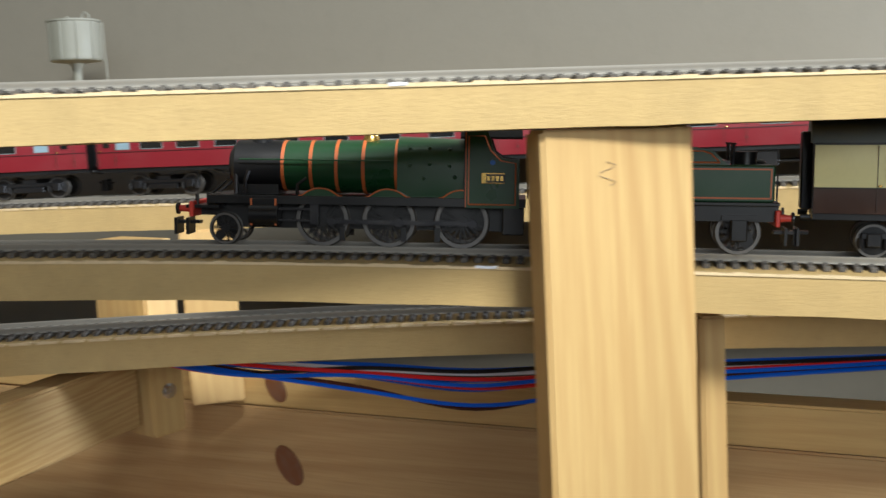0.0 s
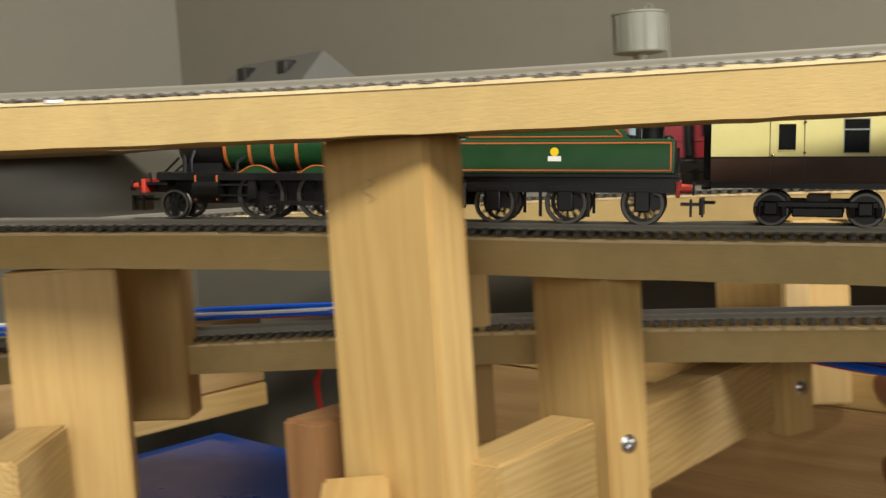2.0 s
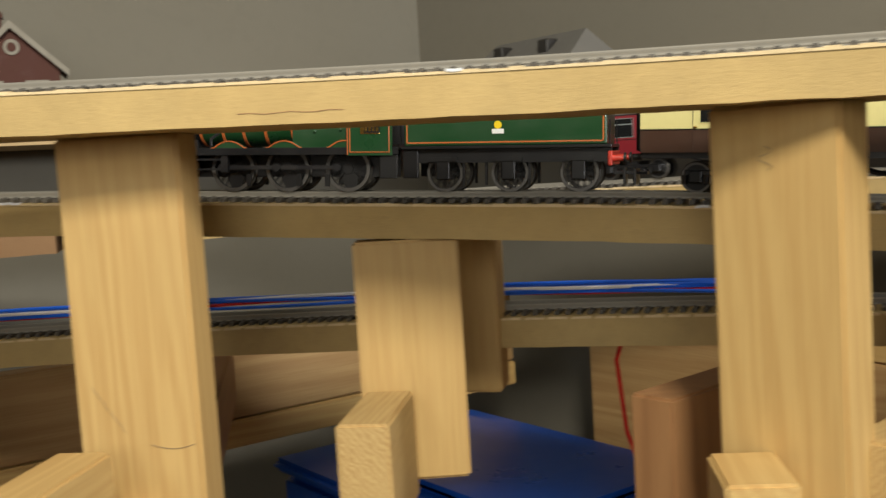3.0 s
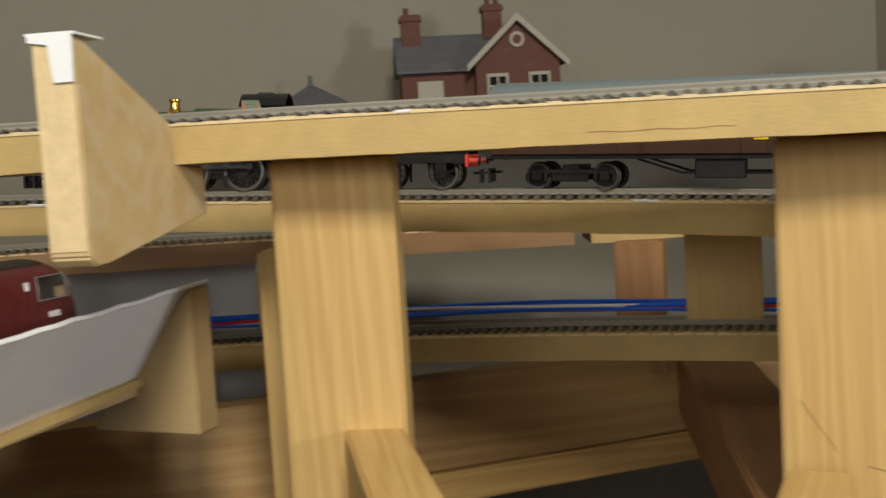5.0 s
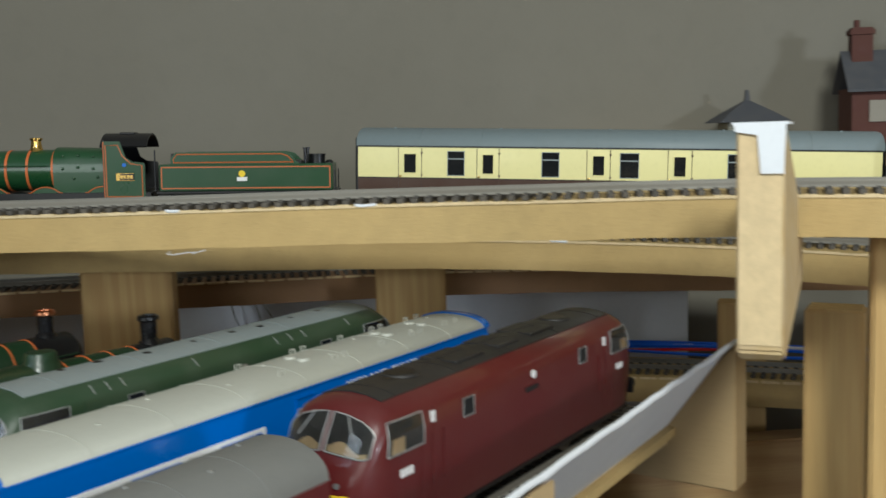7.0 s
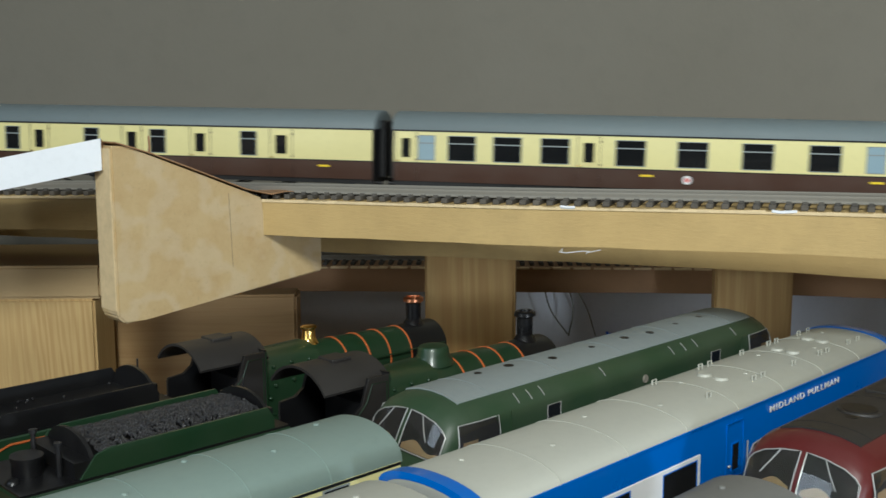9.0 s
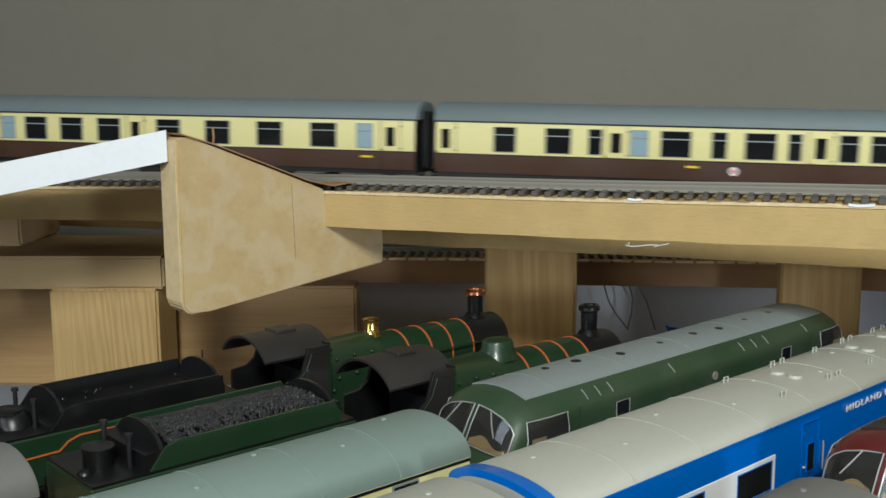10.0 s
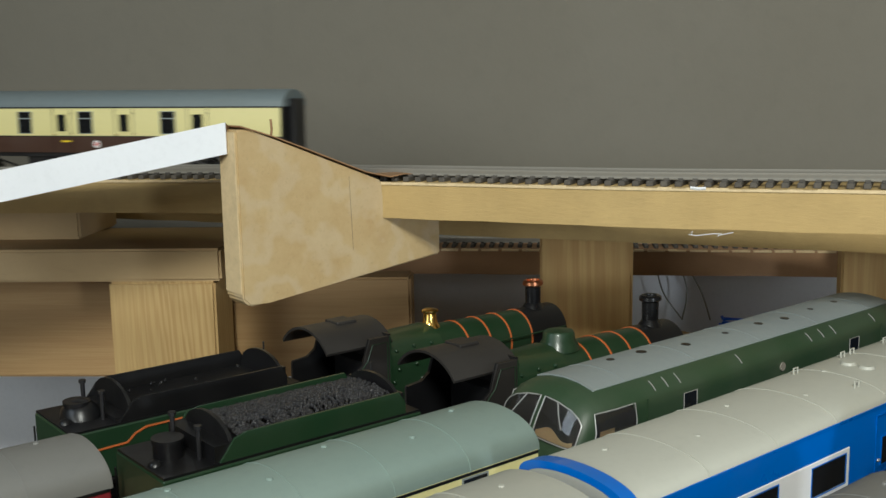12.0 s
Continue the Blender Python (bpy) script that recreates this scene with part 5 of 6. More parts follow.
# distance behind the tip, half breadth, floor, crown, depth of the shoulder
NOSE = ((0.0, 6.5, 11, 25.0, 8.0), (0.8, 9.8, 9, 28.8, 8.5), (2.2, 12.4, 8, 32.0, 8.5), (4.8, 14.8, 8, 34.6, 8.0), (8.0, 16.2, 8, 40.8, 8.8), (11.5, 17.2, 8, 46.2, 9.5), (15.0, 17.5, 8, 48.4, 9.5), (20.0, 17.6, 8, 49.2, 9.5))


def nose_at(d):
    X, hw, _, top, sh = zip(*NOSE)
    return np.interp(d, X, hw), np.interp(d, X, top), np.interp(d, X, sh)


def nose_x(E, y, z):
    """How far out the nose reaches at that breadth and height."""
    lo, hi = E - 20, E
    for _ in range(30):
        x = (lo + hi) / 2
        hw, top, sh = nose_at(E - x)
        c = y / (hw * 0.985)
        zs = -1 if c > 1 else top - sh + sh * math.sqrt(1 - c * c) ** 0.8
        lo, hi = (x, hi) if zs > z else (lo, x)
    return lo


def cheek(E, x, z):
    """Half breadth of the body at that place and height."""
    hw, top, sh = nose_at(E - x)
    r = max(0.0, (z - top + sh) / sh)
    return hw if r <= 0 else hw * 0.985 * math.sqrt(max(0.0, 1 - min(1.0, r ** 1.25) ** 2))


def diesel(name, m, label, E, body, roof_panel, noseband=True, pale_roof=None, group="stored engines"):
    """A streamlined diesel, symmetrical about its middle; E is half its length."""
    d = thing(name, m, label, "model locomotive", group)
    half = [(E - q[0], *q[1:]) for q in NOSE]
    secs = half + [(-x, a, b, c, s) for x, a, b, c, s in half[::-1]]
    bm = bm_new()
    loft(bm, [body_section(*q) for q in secs])
    part("body", bm, body, d)
    bm = bm_new()
    arc = [(y, 39.82 + 9.5 * math.sqrt(1 - (y / 17.34) ** 2) ** 0.8) for y in np.linspace(-11.2, 11.2, 13)]
    xs = (E - 19, -(E - 19))
    rows = []
    for x in np.linspace(xs[0], xs[1], 9):
        rows.append([(x * K, y * K, (z + 0.15) * K) for y, z in arc] + [(x * K, y * K, (z - 0.8) * K) for y, z in arc[::-1]])
    loft(bm, rows)
    rp = part("roof_panel", bm, roof_panel, d)
    rng = random.Random(int(E))
    for x in (-62, -48, -30, -8, 12, 26, 46, 64):
        y = rng.uniform(-4, 4)
        bm = bm_new()
        cyl(bm, (x * K, y * K, 49.3 * K), (0, 0, 1), rng.uniform(1.0, 1.8) * K, 0.5 * K, 14)
        part("roof_port", bm, M_BLACK, rp, "dark round roof opening")
    for x in () if noseband else (-64, -58, -52, -20, 22, 30, 38, 66):
        for side in (-1, 1):
            bm = bm_new()
            tube(bm, [(x * K, side * (y + 0.15) * K, (39.9 + 9.5 * math.sqrt(1 - (y / 17.34) ** 2) ** 0.8) * K) for y in (13.4, 14.4, 15.4, 16.2)], 0.16 * K, 4)
            part("grab_rail", bm, M_TRIM, d)
    for x in (-54, 52) if noseband else ():
        bm = bm_new()
        cyl(bm, (x * K, 0, 49.45 * K), (0, 0, 1), 6.4 * K, 0.7 * K, 28, 6.0 * K)
        fan = part("fan_ring", bm, roof_panel, rp)
        bm = bm_new()
        cyl(bm, (x * K, 0, 49.7 * K), (0, 0, 1), 4.9 * K, 0.5 * K, 24)
        part("fan_grille", bm, M_BLACK, fan)
    for x, hx in ((-24, 9), (2, 7), (28, 9)) if noseband else ():
        for side in (-1, 1):
            bm = bm_new()
            box(bm, (x - hx) * K, (x + hx) * K, min(side * 1.2, side * 7.6) * K, max(side * 1.2, side * 7.6) * K, 48.6 * K, 49.75 * K, 0.3 * K)
            part("roof_hatch", bm, roof_panel, rp)
    for x in (-72, -38, -2, 34, 70):
        bm = bm_new()
        tube(bm, [(x * K, y * K, (z + 0.16) * K) for y, z in arc], 0.2 * K, 4)
        part("seam", bm, roof_panel, rp)
    for s in (-1, 1):
        # windscreen of two panes with bright frames
        for side in (-1, 1):
            ys_ = np.linspace(0.7, 15.2, 11)
            low = np.interp(ys_, (0.7, 9.0, 13.6, 15.2), (35.0, 34.2, 33.6, 34.2))
            high = np.interp(ys_, (0.7, 6.0, 11.0, 14.0, 15.2), (45.2, 44.6, 43.2, 41.4, 39.8))

            def skin(y, z, out=0.55):
                return (s * (nose_x(E, y, z) + out) * K, side * (y + out * 0.25) * K, (z + out * 0.45) * K)

            def sheet(f, nu, nv):
                b_ = bm_new()
                g = [[b_.verts.new(f(u / nu, v / nv)) for v in range(nv + 1)] for u in range(nu + 1)]
                for ra, rb_ in zip(g, g[1:]):
                    for v in range(nv):
                        b_.faces.new((ra[v], rb_[v], rb_[v + 1], ra[v + 1]))
                return b_

            def pane(u, v, out):
                y = 0.7 + 14.5 * u
                a, b = np.interp(y, ys_, low), np.interp(y, ys_, high)
                return skin(y, a + (b - a) * v, out)

            w = part("windscreen", sheet(lambda u, v: pane(u, v, 0.25), 10, 6), M_CABDARK, d, "dark cab behind clear glazing")
            part("cab_desk", sheet(lambda u, v: pane(0.06 + 0.88 * u, 0.03 + v * (0.22 + 0.10 * math.sin(7 * u + s)), 0.33), 10, 2), M_SEAT, w, "tan driving desk")
            part("glazing", sheet(lambda u, v: pane(u, v, 0.55), 10, 6), M_CLEAR, w)
            bm = bm_new()
            rim = [(y, z) for y, z in zip(ys_, low)] + [(y, z) for y, z in zip(ys_[::-1], high[::-1])] + [(0.7, 40.0), (0.7, 35.0)]
            tube(bm, [skin(y, z, 0.55) for y, z in rim], 0.22 * K, 5)
            part("frame", bm, M_TRIM, w, "bright metal window frame")
            bm = bm_new()
            tube(bm, [skin(y, z, 0.8) for y, z in ((6.0, 44.4), (8.0, 41.2), (10.2, 38.0))], 0.2 * K, 4)
            part("wiper", bm, M_TRIM, w)
            # cab side window, cab door, body windows
            ys = sorted((side * 17.2, side * 17.75))

            def flank(x, z, out):
                return (s * x * K, side * (cheek(E, x, z) + out) * K, (z + out * 0.3) * K)

            xa, xb, za, zb = E - 12.5, E - 30.5, 33.0, 42.6

            def flank_pane(u, v, out):
                return flank(xa + (xb - xa) * u - 1.6 * v * (1 - u), za + (zb - za) * v, out)

            w = part("cab_window", sheet(lambda u, v: flank_pane(u, v, 0.15), 6, 5), M_CABDARK, d)
            part("cab_seat", sheet(lambda u, v: flank_pane(0.10 + 0.35 * u, 0.04 + 0.45 * v, 0.22), 3, 2), M_SEAT, w, "tan cab seat")
            part("glazing", sheet(lambda u, v: flank_pane(u, v, 0.40), 6, 5), M_CLEAR, w)
            bm = bm_new()
            tube(bm, [flank_pane(u, v, 0.42) for u, v in ((0, 0), (0.5, 0), (1, 0), (1, 0.5), (1, 1), (0.5, 1), (0, 1), (0, 0.5), (0, 0))], 0.22 * K, 4)
            part("frame", bm, M_TRIM, w)
            for gx_ in (E - 35.0, E - 41.5):
                bm = bm_new()
                tube(bm, [(s * gx_ * K, side * 17.9 * K, 20 * K), (s * gx_ * K, side * 17.9 * K, 35 * K)], 0.22 * K, 5)
                part("door_rail", bm, body, d)
            if noseband:
                for k in range(4):
                    bm = bm_new()
                    xx = sorted((s * (E - 18.5 - 1.7 * k), s * (E - 19.7 - 1.7 * k)))
                    box(bm, xx[0] * K, xx[1] * K, sorted((side * 17.2, side * 17.75))[0] * K, sorted((side * 17.2, side * 17.75))[1] * K, 25.6 * K, 28.0 * K)
                    part("number_bar", bm, M_WHITE, d)
            bm = bm_new()
            ys2 = sorted((side * 17.4, side * 17.66))
            for x0 in (E - 29.5, E - 36.0):
                xx = sorted((s * x0, s * (x0 - 0.2)))
                box(bm, xx[0] * K, xx[1] * K, ys2[0] * K, ys2[1] * K, 12 * K, 43 * K)
            part("cab_door", bm, body, d)
            if noseband:
                bm = bm_new()
                xx = sorted((s * (E - 35), s * (E - 37.2)))
                box(bm, xx[0] * K, xx[1] * K, ys2[0] * K, ys[1] * K, 38 * K, 41.4 * K)
                part("label_plate", bm, M_WHITE, d)
            for x0 in (E - 53,):
                bm = bm_new()
                xx = sorted((s * x0, s * (x0 - 6.5)))
                box(bm, xx[0] * K, xx[1] * K, ys[0] * K, ys[1] * K, 35 * K, 41 * K, 0.2 * K)
                w = part("side_window", bm, M_GLASS, d)
                bm = bm_new()
                tube(bm, [(a * K, side * 17.75 * K, b * K) for a, b in ((xx[0], 35), (xx[1], 35), (xx[1], 41), (xx[0], 41), (xx[0], 35))], 0.16 * K, 4)
                part("frame", bm, M_TRIM, w)
        if noseband:
            bm = bm_new()
            def face(y, z, out):
                return (s * (nose_x(E, abs(y), z) + out) * K, y * (1 + out * 0.03) * K, z * K)

            net = [[bm.verts.new(face(y, z, 0.35)) for z in (12.5, 16.0, 20.0, 24.5)] for y in np.linspace(-11.5, 11.5, 15)]
            for ra, rb_ in zip(net, net[1:]):
                for v in range(3):
                    bm.faces.new((ra[v], rb_[v], rb_[v + 1], ra[v + 1]))
            nb = part("warning_panel", bm, M_YELLOW, d, "bright yellow warning panel")
            bm = bm_new()
            net = [[bm.verts.new(face(y, z, 0.7)) for z in (17.0, 19.5, 22.0)] for y in np.linspace(-7.0, 7.0, 9)]
            for ra, rb_ in zip(net, net[1:]):
                for v in range(2):
                    bm.faces.new((ra[v], rb_[v], rb_[v + 1], ra[v + 1]))
            part("headcode_box", bm, M_GLASS, nb)
        bm = bm_new()
        cyl(bm, (s * (nose_x(E, 8.0, 27.0) + 0.2) * K, 8.0 * K, 27.0 * K), (s, 0.6, 0.4), 0.9 * K, 0.8 * K, 14)
        part("marker_lamp", bm, M_STEEL, d)
        bm = bm_new()
        cyl(bm, (s * (nose_x(E, 8.0, 27.0) + 0.2) * K, -8.0 * K, 27.0 * K), (s, -0.6, 0.4), 0.9 * K, 0.8 * K, 14)
        part("marker_lamp", bm, M_STEEL, d)
    for side in (-1, 1):
        bm = bm_new()
        cyl(bm, (2 * K, side * 17.6 * K, 39 * K), (0, 1, 0), 1.5 * K, 0.4 * K, 16)
        part("crest", bm, M_WHITE if noseband else M_STONE, d)
        bm = bm_new()
        ys = sorted((side * 17.3, side * 17.8))
        box(bm, -4 * K, 5 * K, ys[0] * K, ys[1] * K, 33.5 * K, 35.2 * K)
        part("name_bar", bm, M_STEELDARK, d)
    bm = bm_new()
    box(bm, -(E - 8) * K, (E - 8) * K, -15 * K, 15 * K, 5.5 * K, 9 * K, 0.5 * K)
    for s in (-1, 1):
        box(bm, (s * (E - 42) - 26) * K, (s * (E - 42) + 26) * K, -12.5 * K, 12.5 * K, 3 * K, 8 * K, 0.6 * K)
    part("underframe", bm, M_BLACK, d)
    sets = []
    for s in (-1, 1):
        for k in (-15, 15):
            wheelset(d, s * (E - 42) + k, 6.4)
        buffers(d, s * (E - 1.5), s, 13.5, red=False)
    return d


diesel("diesel_engine", yard(0.317, 0.678, YARD_Z + 0.002), "maroon diesel engine with dark roof and yellow panel", 98, M_MAROON, M_DGREY)
diesel("diesel_engine", yard(0.275, 0.777, YARD_Z + 0.003), "dark green diesel engine with grey roof panel", 105, M_DGREEN, M_STONEGREY, noseband=False)
PULL_L, PULL_ROOF = 234.0, (43.5, 48.6)
pull, _ = coach("blue_railcar", yard(0.379, 0.732), "bright blue railcar coach with pale grey roof", ((0.51, 4.0, "n"), (0.643, 17.5, "n"), (0.788, 17.5, "n"), (0.930, 17.5, "n")), M_BLUE, M_BLUE, M_LGREY, "stored coaches", L=PULL_L, waist=23, lining=M_BLUE, roundel=False, ends=M_BLUE, gang=False, roof=PULL_ROOF)
for x0, x1 in ((1.3, -3.0), (-PULL_L + 3.0, -PULL_L - 1.3)):
    bm = bm_new()
    rows = []
    for x in (x0, x1):
        rows.append([(x * K, 17.3 * math.cos(a) * K, (43.4 + 5.5 * math.sin(a) ** 0.9) * K) for a in np.linspace(0, math.pi, 19)] + [(x * K, 15.0 * math.cos(a) * K, (42.4 + 4.6 * math.sin(a) ** 0.9) * K) for a in np.linspace(math.pi, 0, 19)])
    loft(bm, rows)
    part("end_rim", bm, M_BLUE, pull, "blue arched rim of the roof end")
for side in (-1, 1):
    ys = sorted((side * 17.2, side * 17.66))
    bm = bm_new()
    box(bm, -231 * K, -139.5 * K, ys[0] * K, ys[1] * K, 23.4 * K, 35.2 * K, 0.25 * K)
    part("window_band", bm, M_WHITE, pull, "white window band")
    bm = bm_new()
    for xx in (-114.5, -124.5):
        box(bm, (xx - 0.15) * K, (xx + 0.15) * K, ys[0] * K, ys[1] * K, 16.0 * K, 40.5 * K)
    box(bm, -124.5 * K, -114.5 * K, ys[0] * K, ys[1] * K, 40.3 * K, 40.7 * K)
    dr = part("door_edge", bm, M_BLUE, pull)
    bm = bm_new()
    tube(bm, [(-112.6 * K, side * 18.1 * K, 24 * K), (-112.6 * K, side * 18.1 * K, 33 * K)], 0.3 * K, 5)
    ball(bm, (-123 * K, side * 17.8 * K, 27 * K), 0.6 * K, 1.4, 0.7, 0.8, 8)
    part("door_handle", bm, M_TRIM, dr, "small silver handle")
    for x in (-14, -22, -40, -46, -66, -88, -94, -122):
        bm = bm_new()
        tube(bm, [(x * K, side * 10 * K, 46.4 * K), (x * K, side * 10 * K, 49.2 * K), ((x - 2.2) * K, side * 10 * K, 49.2 * K), ((x - 2.2) * K, side * 10 * K, 46.4 * K)], 0.3 * K, 5)
        part("roof_fitting", bm, M_LGREY, pull)
    for x in (-30, -54, -104):
        bm = bm_new()
        cyl(bm, (x * K, side * 3 * K, 48.6 * K), (0, 0, 1), 2.6 * K, 0.9 * K, 16, 2.2 * K)
        part("roof_hatch", bm, M_LGREY, pull)
    cu = bpy.data.curves.new("lettering", "FONT")
    cu.body, cu.size, cu.extrude, cu.align_x, cu.space_character, cu.offset = "MIDLAND PULLMAN", 0.0030, 0.00012, "CENTER", 1.2, 0.00002
    tmp = new("lettering_curve", cu)
    me = bpy.data.meshes.new_from_object(tmp.evaluated_get(bpy.context.evaluated_depsgraph_get()))
    bpy.data.objects.remove(tmp)
    wide = max(v.co.x for v in me.vertices) - min(v.co.x for v in me.vertices)
    for v in me.vertices:
        v.co.x *= 0.0505 / wide
    me.materials.append(M_WHITE)
    t = new("lettering", me)
    t.parent = pull
    t["label"] = "white serif lettering on the blue side"
    t.matrix_local = Matrix.Translation((-72.4 * K, side * 17.5 * K, 38.6 * K)) @ Matrix.Rotation(math.pi if side > 0 else 0, 4, "Z") @ Matrix.Rotation(math.pi / 2, 4, "X")

steam_engine("steam_engine", yard(0.1899, 0.825, scale=(1.17, 1.05, 1.08)), "stored green steam engine with black cab roof", "stored engines", dome=M_SGREEN, stored=True)
tender("engine_tender", yard(0.161, 0.825, scale=(0.95, 1.05, 1.20)), "stored green tender heaped with coal", "stored engines", stored=True)
steam_engine("steam_engine", yard(0.1785, 0.8795, scale=(1.18, 1.05, 1.08)), "stored dark green steam engine with copper chimney rim", "stored engines", chimney_cap=M_COPPER, stored=True)
tender("engine_tender", yard(0.1525, 0.8795, scale=(0.90, 1.05, 1.16)), "stored dark tender with empty bunker", "stored engines", coal=False, stored=True)
coach("coach", yard(0.161, 0.777), "cream coach with pale green-grey roof in the yard", ((0.12, 8, "s"), (0.4, 10, "s"), (0.7, 10, "s")), M_CREAM, M_CHOC, M_TEAL, "stored coaches", L=190, waist=27, roundel=False, ends=M_CREAM, gang=False, roof=(41.5, 50.3))
coach("coach", yard(0.206, 0.678), "maroon van with grey roof and yellow lining", ((0.07, 5, "n"), (0.2, 5, "n"), (0.4, 5, "n"), (0.6, 5, "n")), M_MAROON, M_MAROON, M_GREY, "stored coaches", L=170, waist=22, lining=M_YELLOW, roundel=False, ends=M_MAROON, gang=False, roof=(36.5, 46.5))
coach("coach", yard(0.1365, 0.732), "blue coach with pale grey roof in the yard", ((0.2, 10, "s"), (0.5, 10, "s")), M_BLUE, M_BLUE, M_LGREY, "stored coaches", L=170, waist=27, roundel=False, ends=M_BLUE, gang=False, roof=(43.5, 48.6))
coach("coach", yard(0.063, 0.825), "red coach with grey roof in the yard", ((0.2, 10, "s"), (0.5, 10, "s")), M_CRIMSON, M_CRIMSON, M_GREY, "stored coaches", L=150, waist=27, roundel=False, ends=M_CRIMSON, gang=False, roof=(43.0, 51.5))

# ---- maroon coaches on the far line ----


def far_pose(s, length=0.254):
    a, b = TRACK_D.at(s - 0.038), TRACK_D.at(s - length + 0.038)
    d = (a - b).normalized()
    y = Vector((0, 0, 1)).cross(d).normalized()
    m = Matrix((d, y, d.cross(y))).transposed().to_4x4()
    off = -0.004 * TRACK_D.side(s - length / 2)
    m.translation = (a + b) / 2 + d * length / 2 + off + Vector((0, 0, 0.0050))
    return m


sD0 = float(np.interp(0.40, -TRACK_D.p[:, 0], TRACK_D.s))
first, _ = coach("coach", far_pose(sD0), "maroon coach standing on the far line", W_OPEN, M_CRIMSON, M_CRIMSON, M_GREY, "maroon coaches on the far line", lining=M_BLACK, roundel=False)
for i in range(1, 4):
    copy_thing(first, far_pose(sD0 - i * 0.264))

# ---- buildings and clutter on the back shelf ----


def back_shelf(name, pts, w, z):
    bm = bm_new()
    cv = Curve(pts, 0.03)
    sweep(bm, cv, ((-w / 2, 0), (w / 2, 0), (w / 2, -0.009), (-w / 2, -0.009)))
    single(name, bm, M_MDF_FACE, Matrix(), "narrow board shelf along the wall", "shelf")


back_shelf("back_shelf", ((1.0, 0.235, 0.995), (0.3, 0.545, 1.012), (-0.10, 0.710, 1.034), (-0.18, 0.742, 1.034), (-0.50, 0.865, 1.034), (-0.62, 0.90, 1.034)), 0.09, 0)
back_shelf("back_shelf", ((-0.66, 0.90, 1.034), (-0.76, 0.73, 1.034), (-0.90, 0.52, 1.034), (-1.0, 0.36, 1.034)), 0.13, 0)


def water_tower(m):
    t = thing("water_tower", m, "grey model water tower with round tank", "water tower")
    bm = bm_new()
    lathe(bm, (0, 0, 0), [(0.0045, 0.0), (0.0030, 0.002), (0.0030, 0.024), (0.0050, 0.0275), (0.0165, 0.029), (0.0172, 0.030)], 24)
    part("pillar", bm, M_TANK, t)
    bm = bm_new()
    lathe(bm, (0, 0, 0), [(0.0168, 0.0295), (0.0172, 0.0545), (0.0178, 0.055), (0.0178, 0.0562), (0.0165, 0.0562), (0.0165, 0.053)], 32)
    part("tank", bm, M_TANK, t)
    for k in range(10):
        a = 2 * math.pi * k / 10
        bm = bm_new()
        cyl(bm, (0.0173 * math.cos(a), 0.0173 * math.sin(a), 0.042), (0, 0, 1), 0.0005, 0.025, 6)
        part("rib", bm, M_TANK, t)
    bm = bm_new()
    tube(bm, [(0.005, 0.004, 0.055), (0.005, 0.004, 0.0605), (0.007, 0.004, 0.0625), (0.0095, 0.004, 0.0605), (0.0095, 0.004, 0.0545)], 0.0006, 6)
    tube(bm, [(-0.004, 0, 0.0555), (-0.004, 0, 0.0595)], 0.0008, 6)
    tube(bm, [(0.0188, 0, 0.0545), (0.0196, 0, 0.02), (0.0196, 0, 0.0)], 0.0005, 6)
    part("pipework", bm, M_TANK, t)


water_tower(pose(-0.1780, 0.7245, 1.034))


def hut(name, m, L, W, H, R, body, roof, label):
    h = thing(name, m, label, "model building")
    bm = bm_new()
    box(bm, -L / 2, L / 2, -W / 2, W / 2, 0, H)
    part("walls", bm, body, h)
    bm = bm_new()
    loft(bm, [[(x * k, y, z) for x, k, y, z in ((L / 2 + 0.004, 1, -W / 2 - 0.004, H - 0.001), (L / 2 + 0.004, 0.86, 0, H + R), (L / 2 + 0.004, 1, W / 2 + 0.004, H - 0.001))], [(x * k, y, z) for x, k, y, z in ((-L / 2 - 0.004, 1, -W / 2 - 0.004, H - 0.001), (-L / 2 - 0.004, 0.86, 0, H + R), (-L / 2 - 0.004, 1, W / 2 + 0.004, H - 0.001))]])
    rf = part("roof", bm, roof, h)
    for x in (-L * 0.27, L * 0.2):
        for s in (-1, 1):
            bm = bm_new()
            box(bm, x - 0.006, x + 0.006, s * W * 0.26 - 0.006, s * W * 0.26 + 0.006, H + R * 0.30, H + R * 0.78, 0.001)
            part("dormer", bm, M_DGREY, rf)
    return h


hut("engine_shed", pose(-0.468, 0.795, 1.034, 0, 0, -31), 0.118, 0.05, 0.033, 0.023, M_TANK, M_DGREY2, "grey model shed with sloping roof and dormers")


def pagoda(m):
    h = thing("pagoda_hut", m, "small grey hut with pointed roof", "model building")
    bm = bm_new()
    box(bm, -0.014, 0.014, -0.010, 0.010, 0, 0.0165)
    part("walls", bm, M_TANK, h)
    for k in range(5):
        bm = bm_new()
        box(bm, -0.0145, 0.0145, -0.0106, 0.0106, 0.0006 + 0.0032 * k, 0.0034 + 0.0032 * k, 0.0003)
        part("plank", bm, M_TANK, h)
    bm = bm_new()
    loft(bm, [[(sx * a, sy * b, z) for sx, sy in ((-1, -1), (1, -1), (1, 1), (-1, 1))] for a, b, z in ((0.021, 0.016, 0.0165), (0.013, 0.009, 0.0215), (0.0016, 0.0012, 0.0275), (0.0009, 0.0009, 0.033))])
    part("roof", bm, M_SLATE, h)


pagoda(pose(-0.933, 0.478, 1.034, 0, 0, 55) @ Matrix.Diagonal((1.25, 1.25, 1.42, 1.0)))


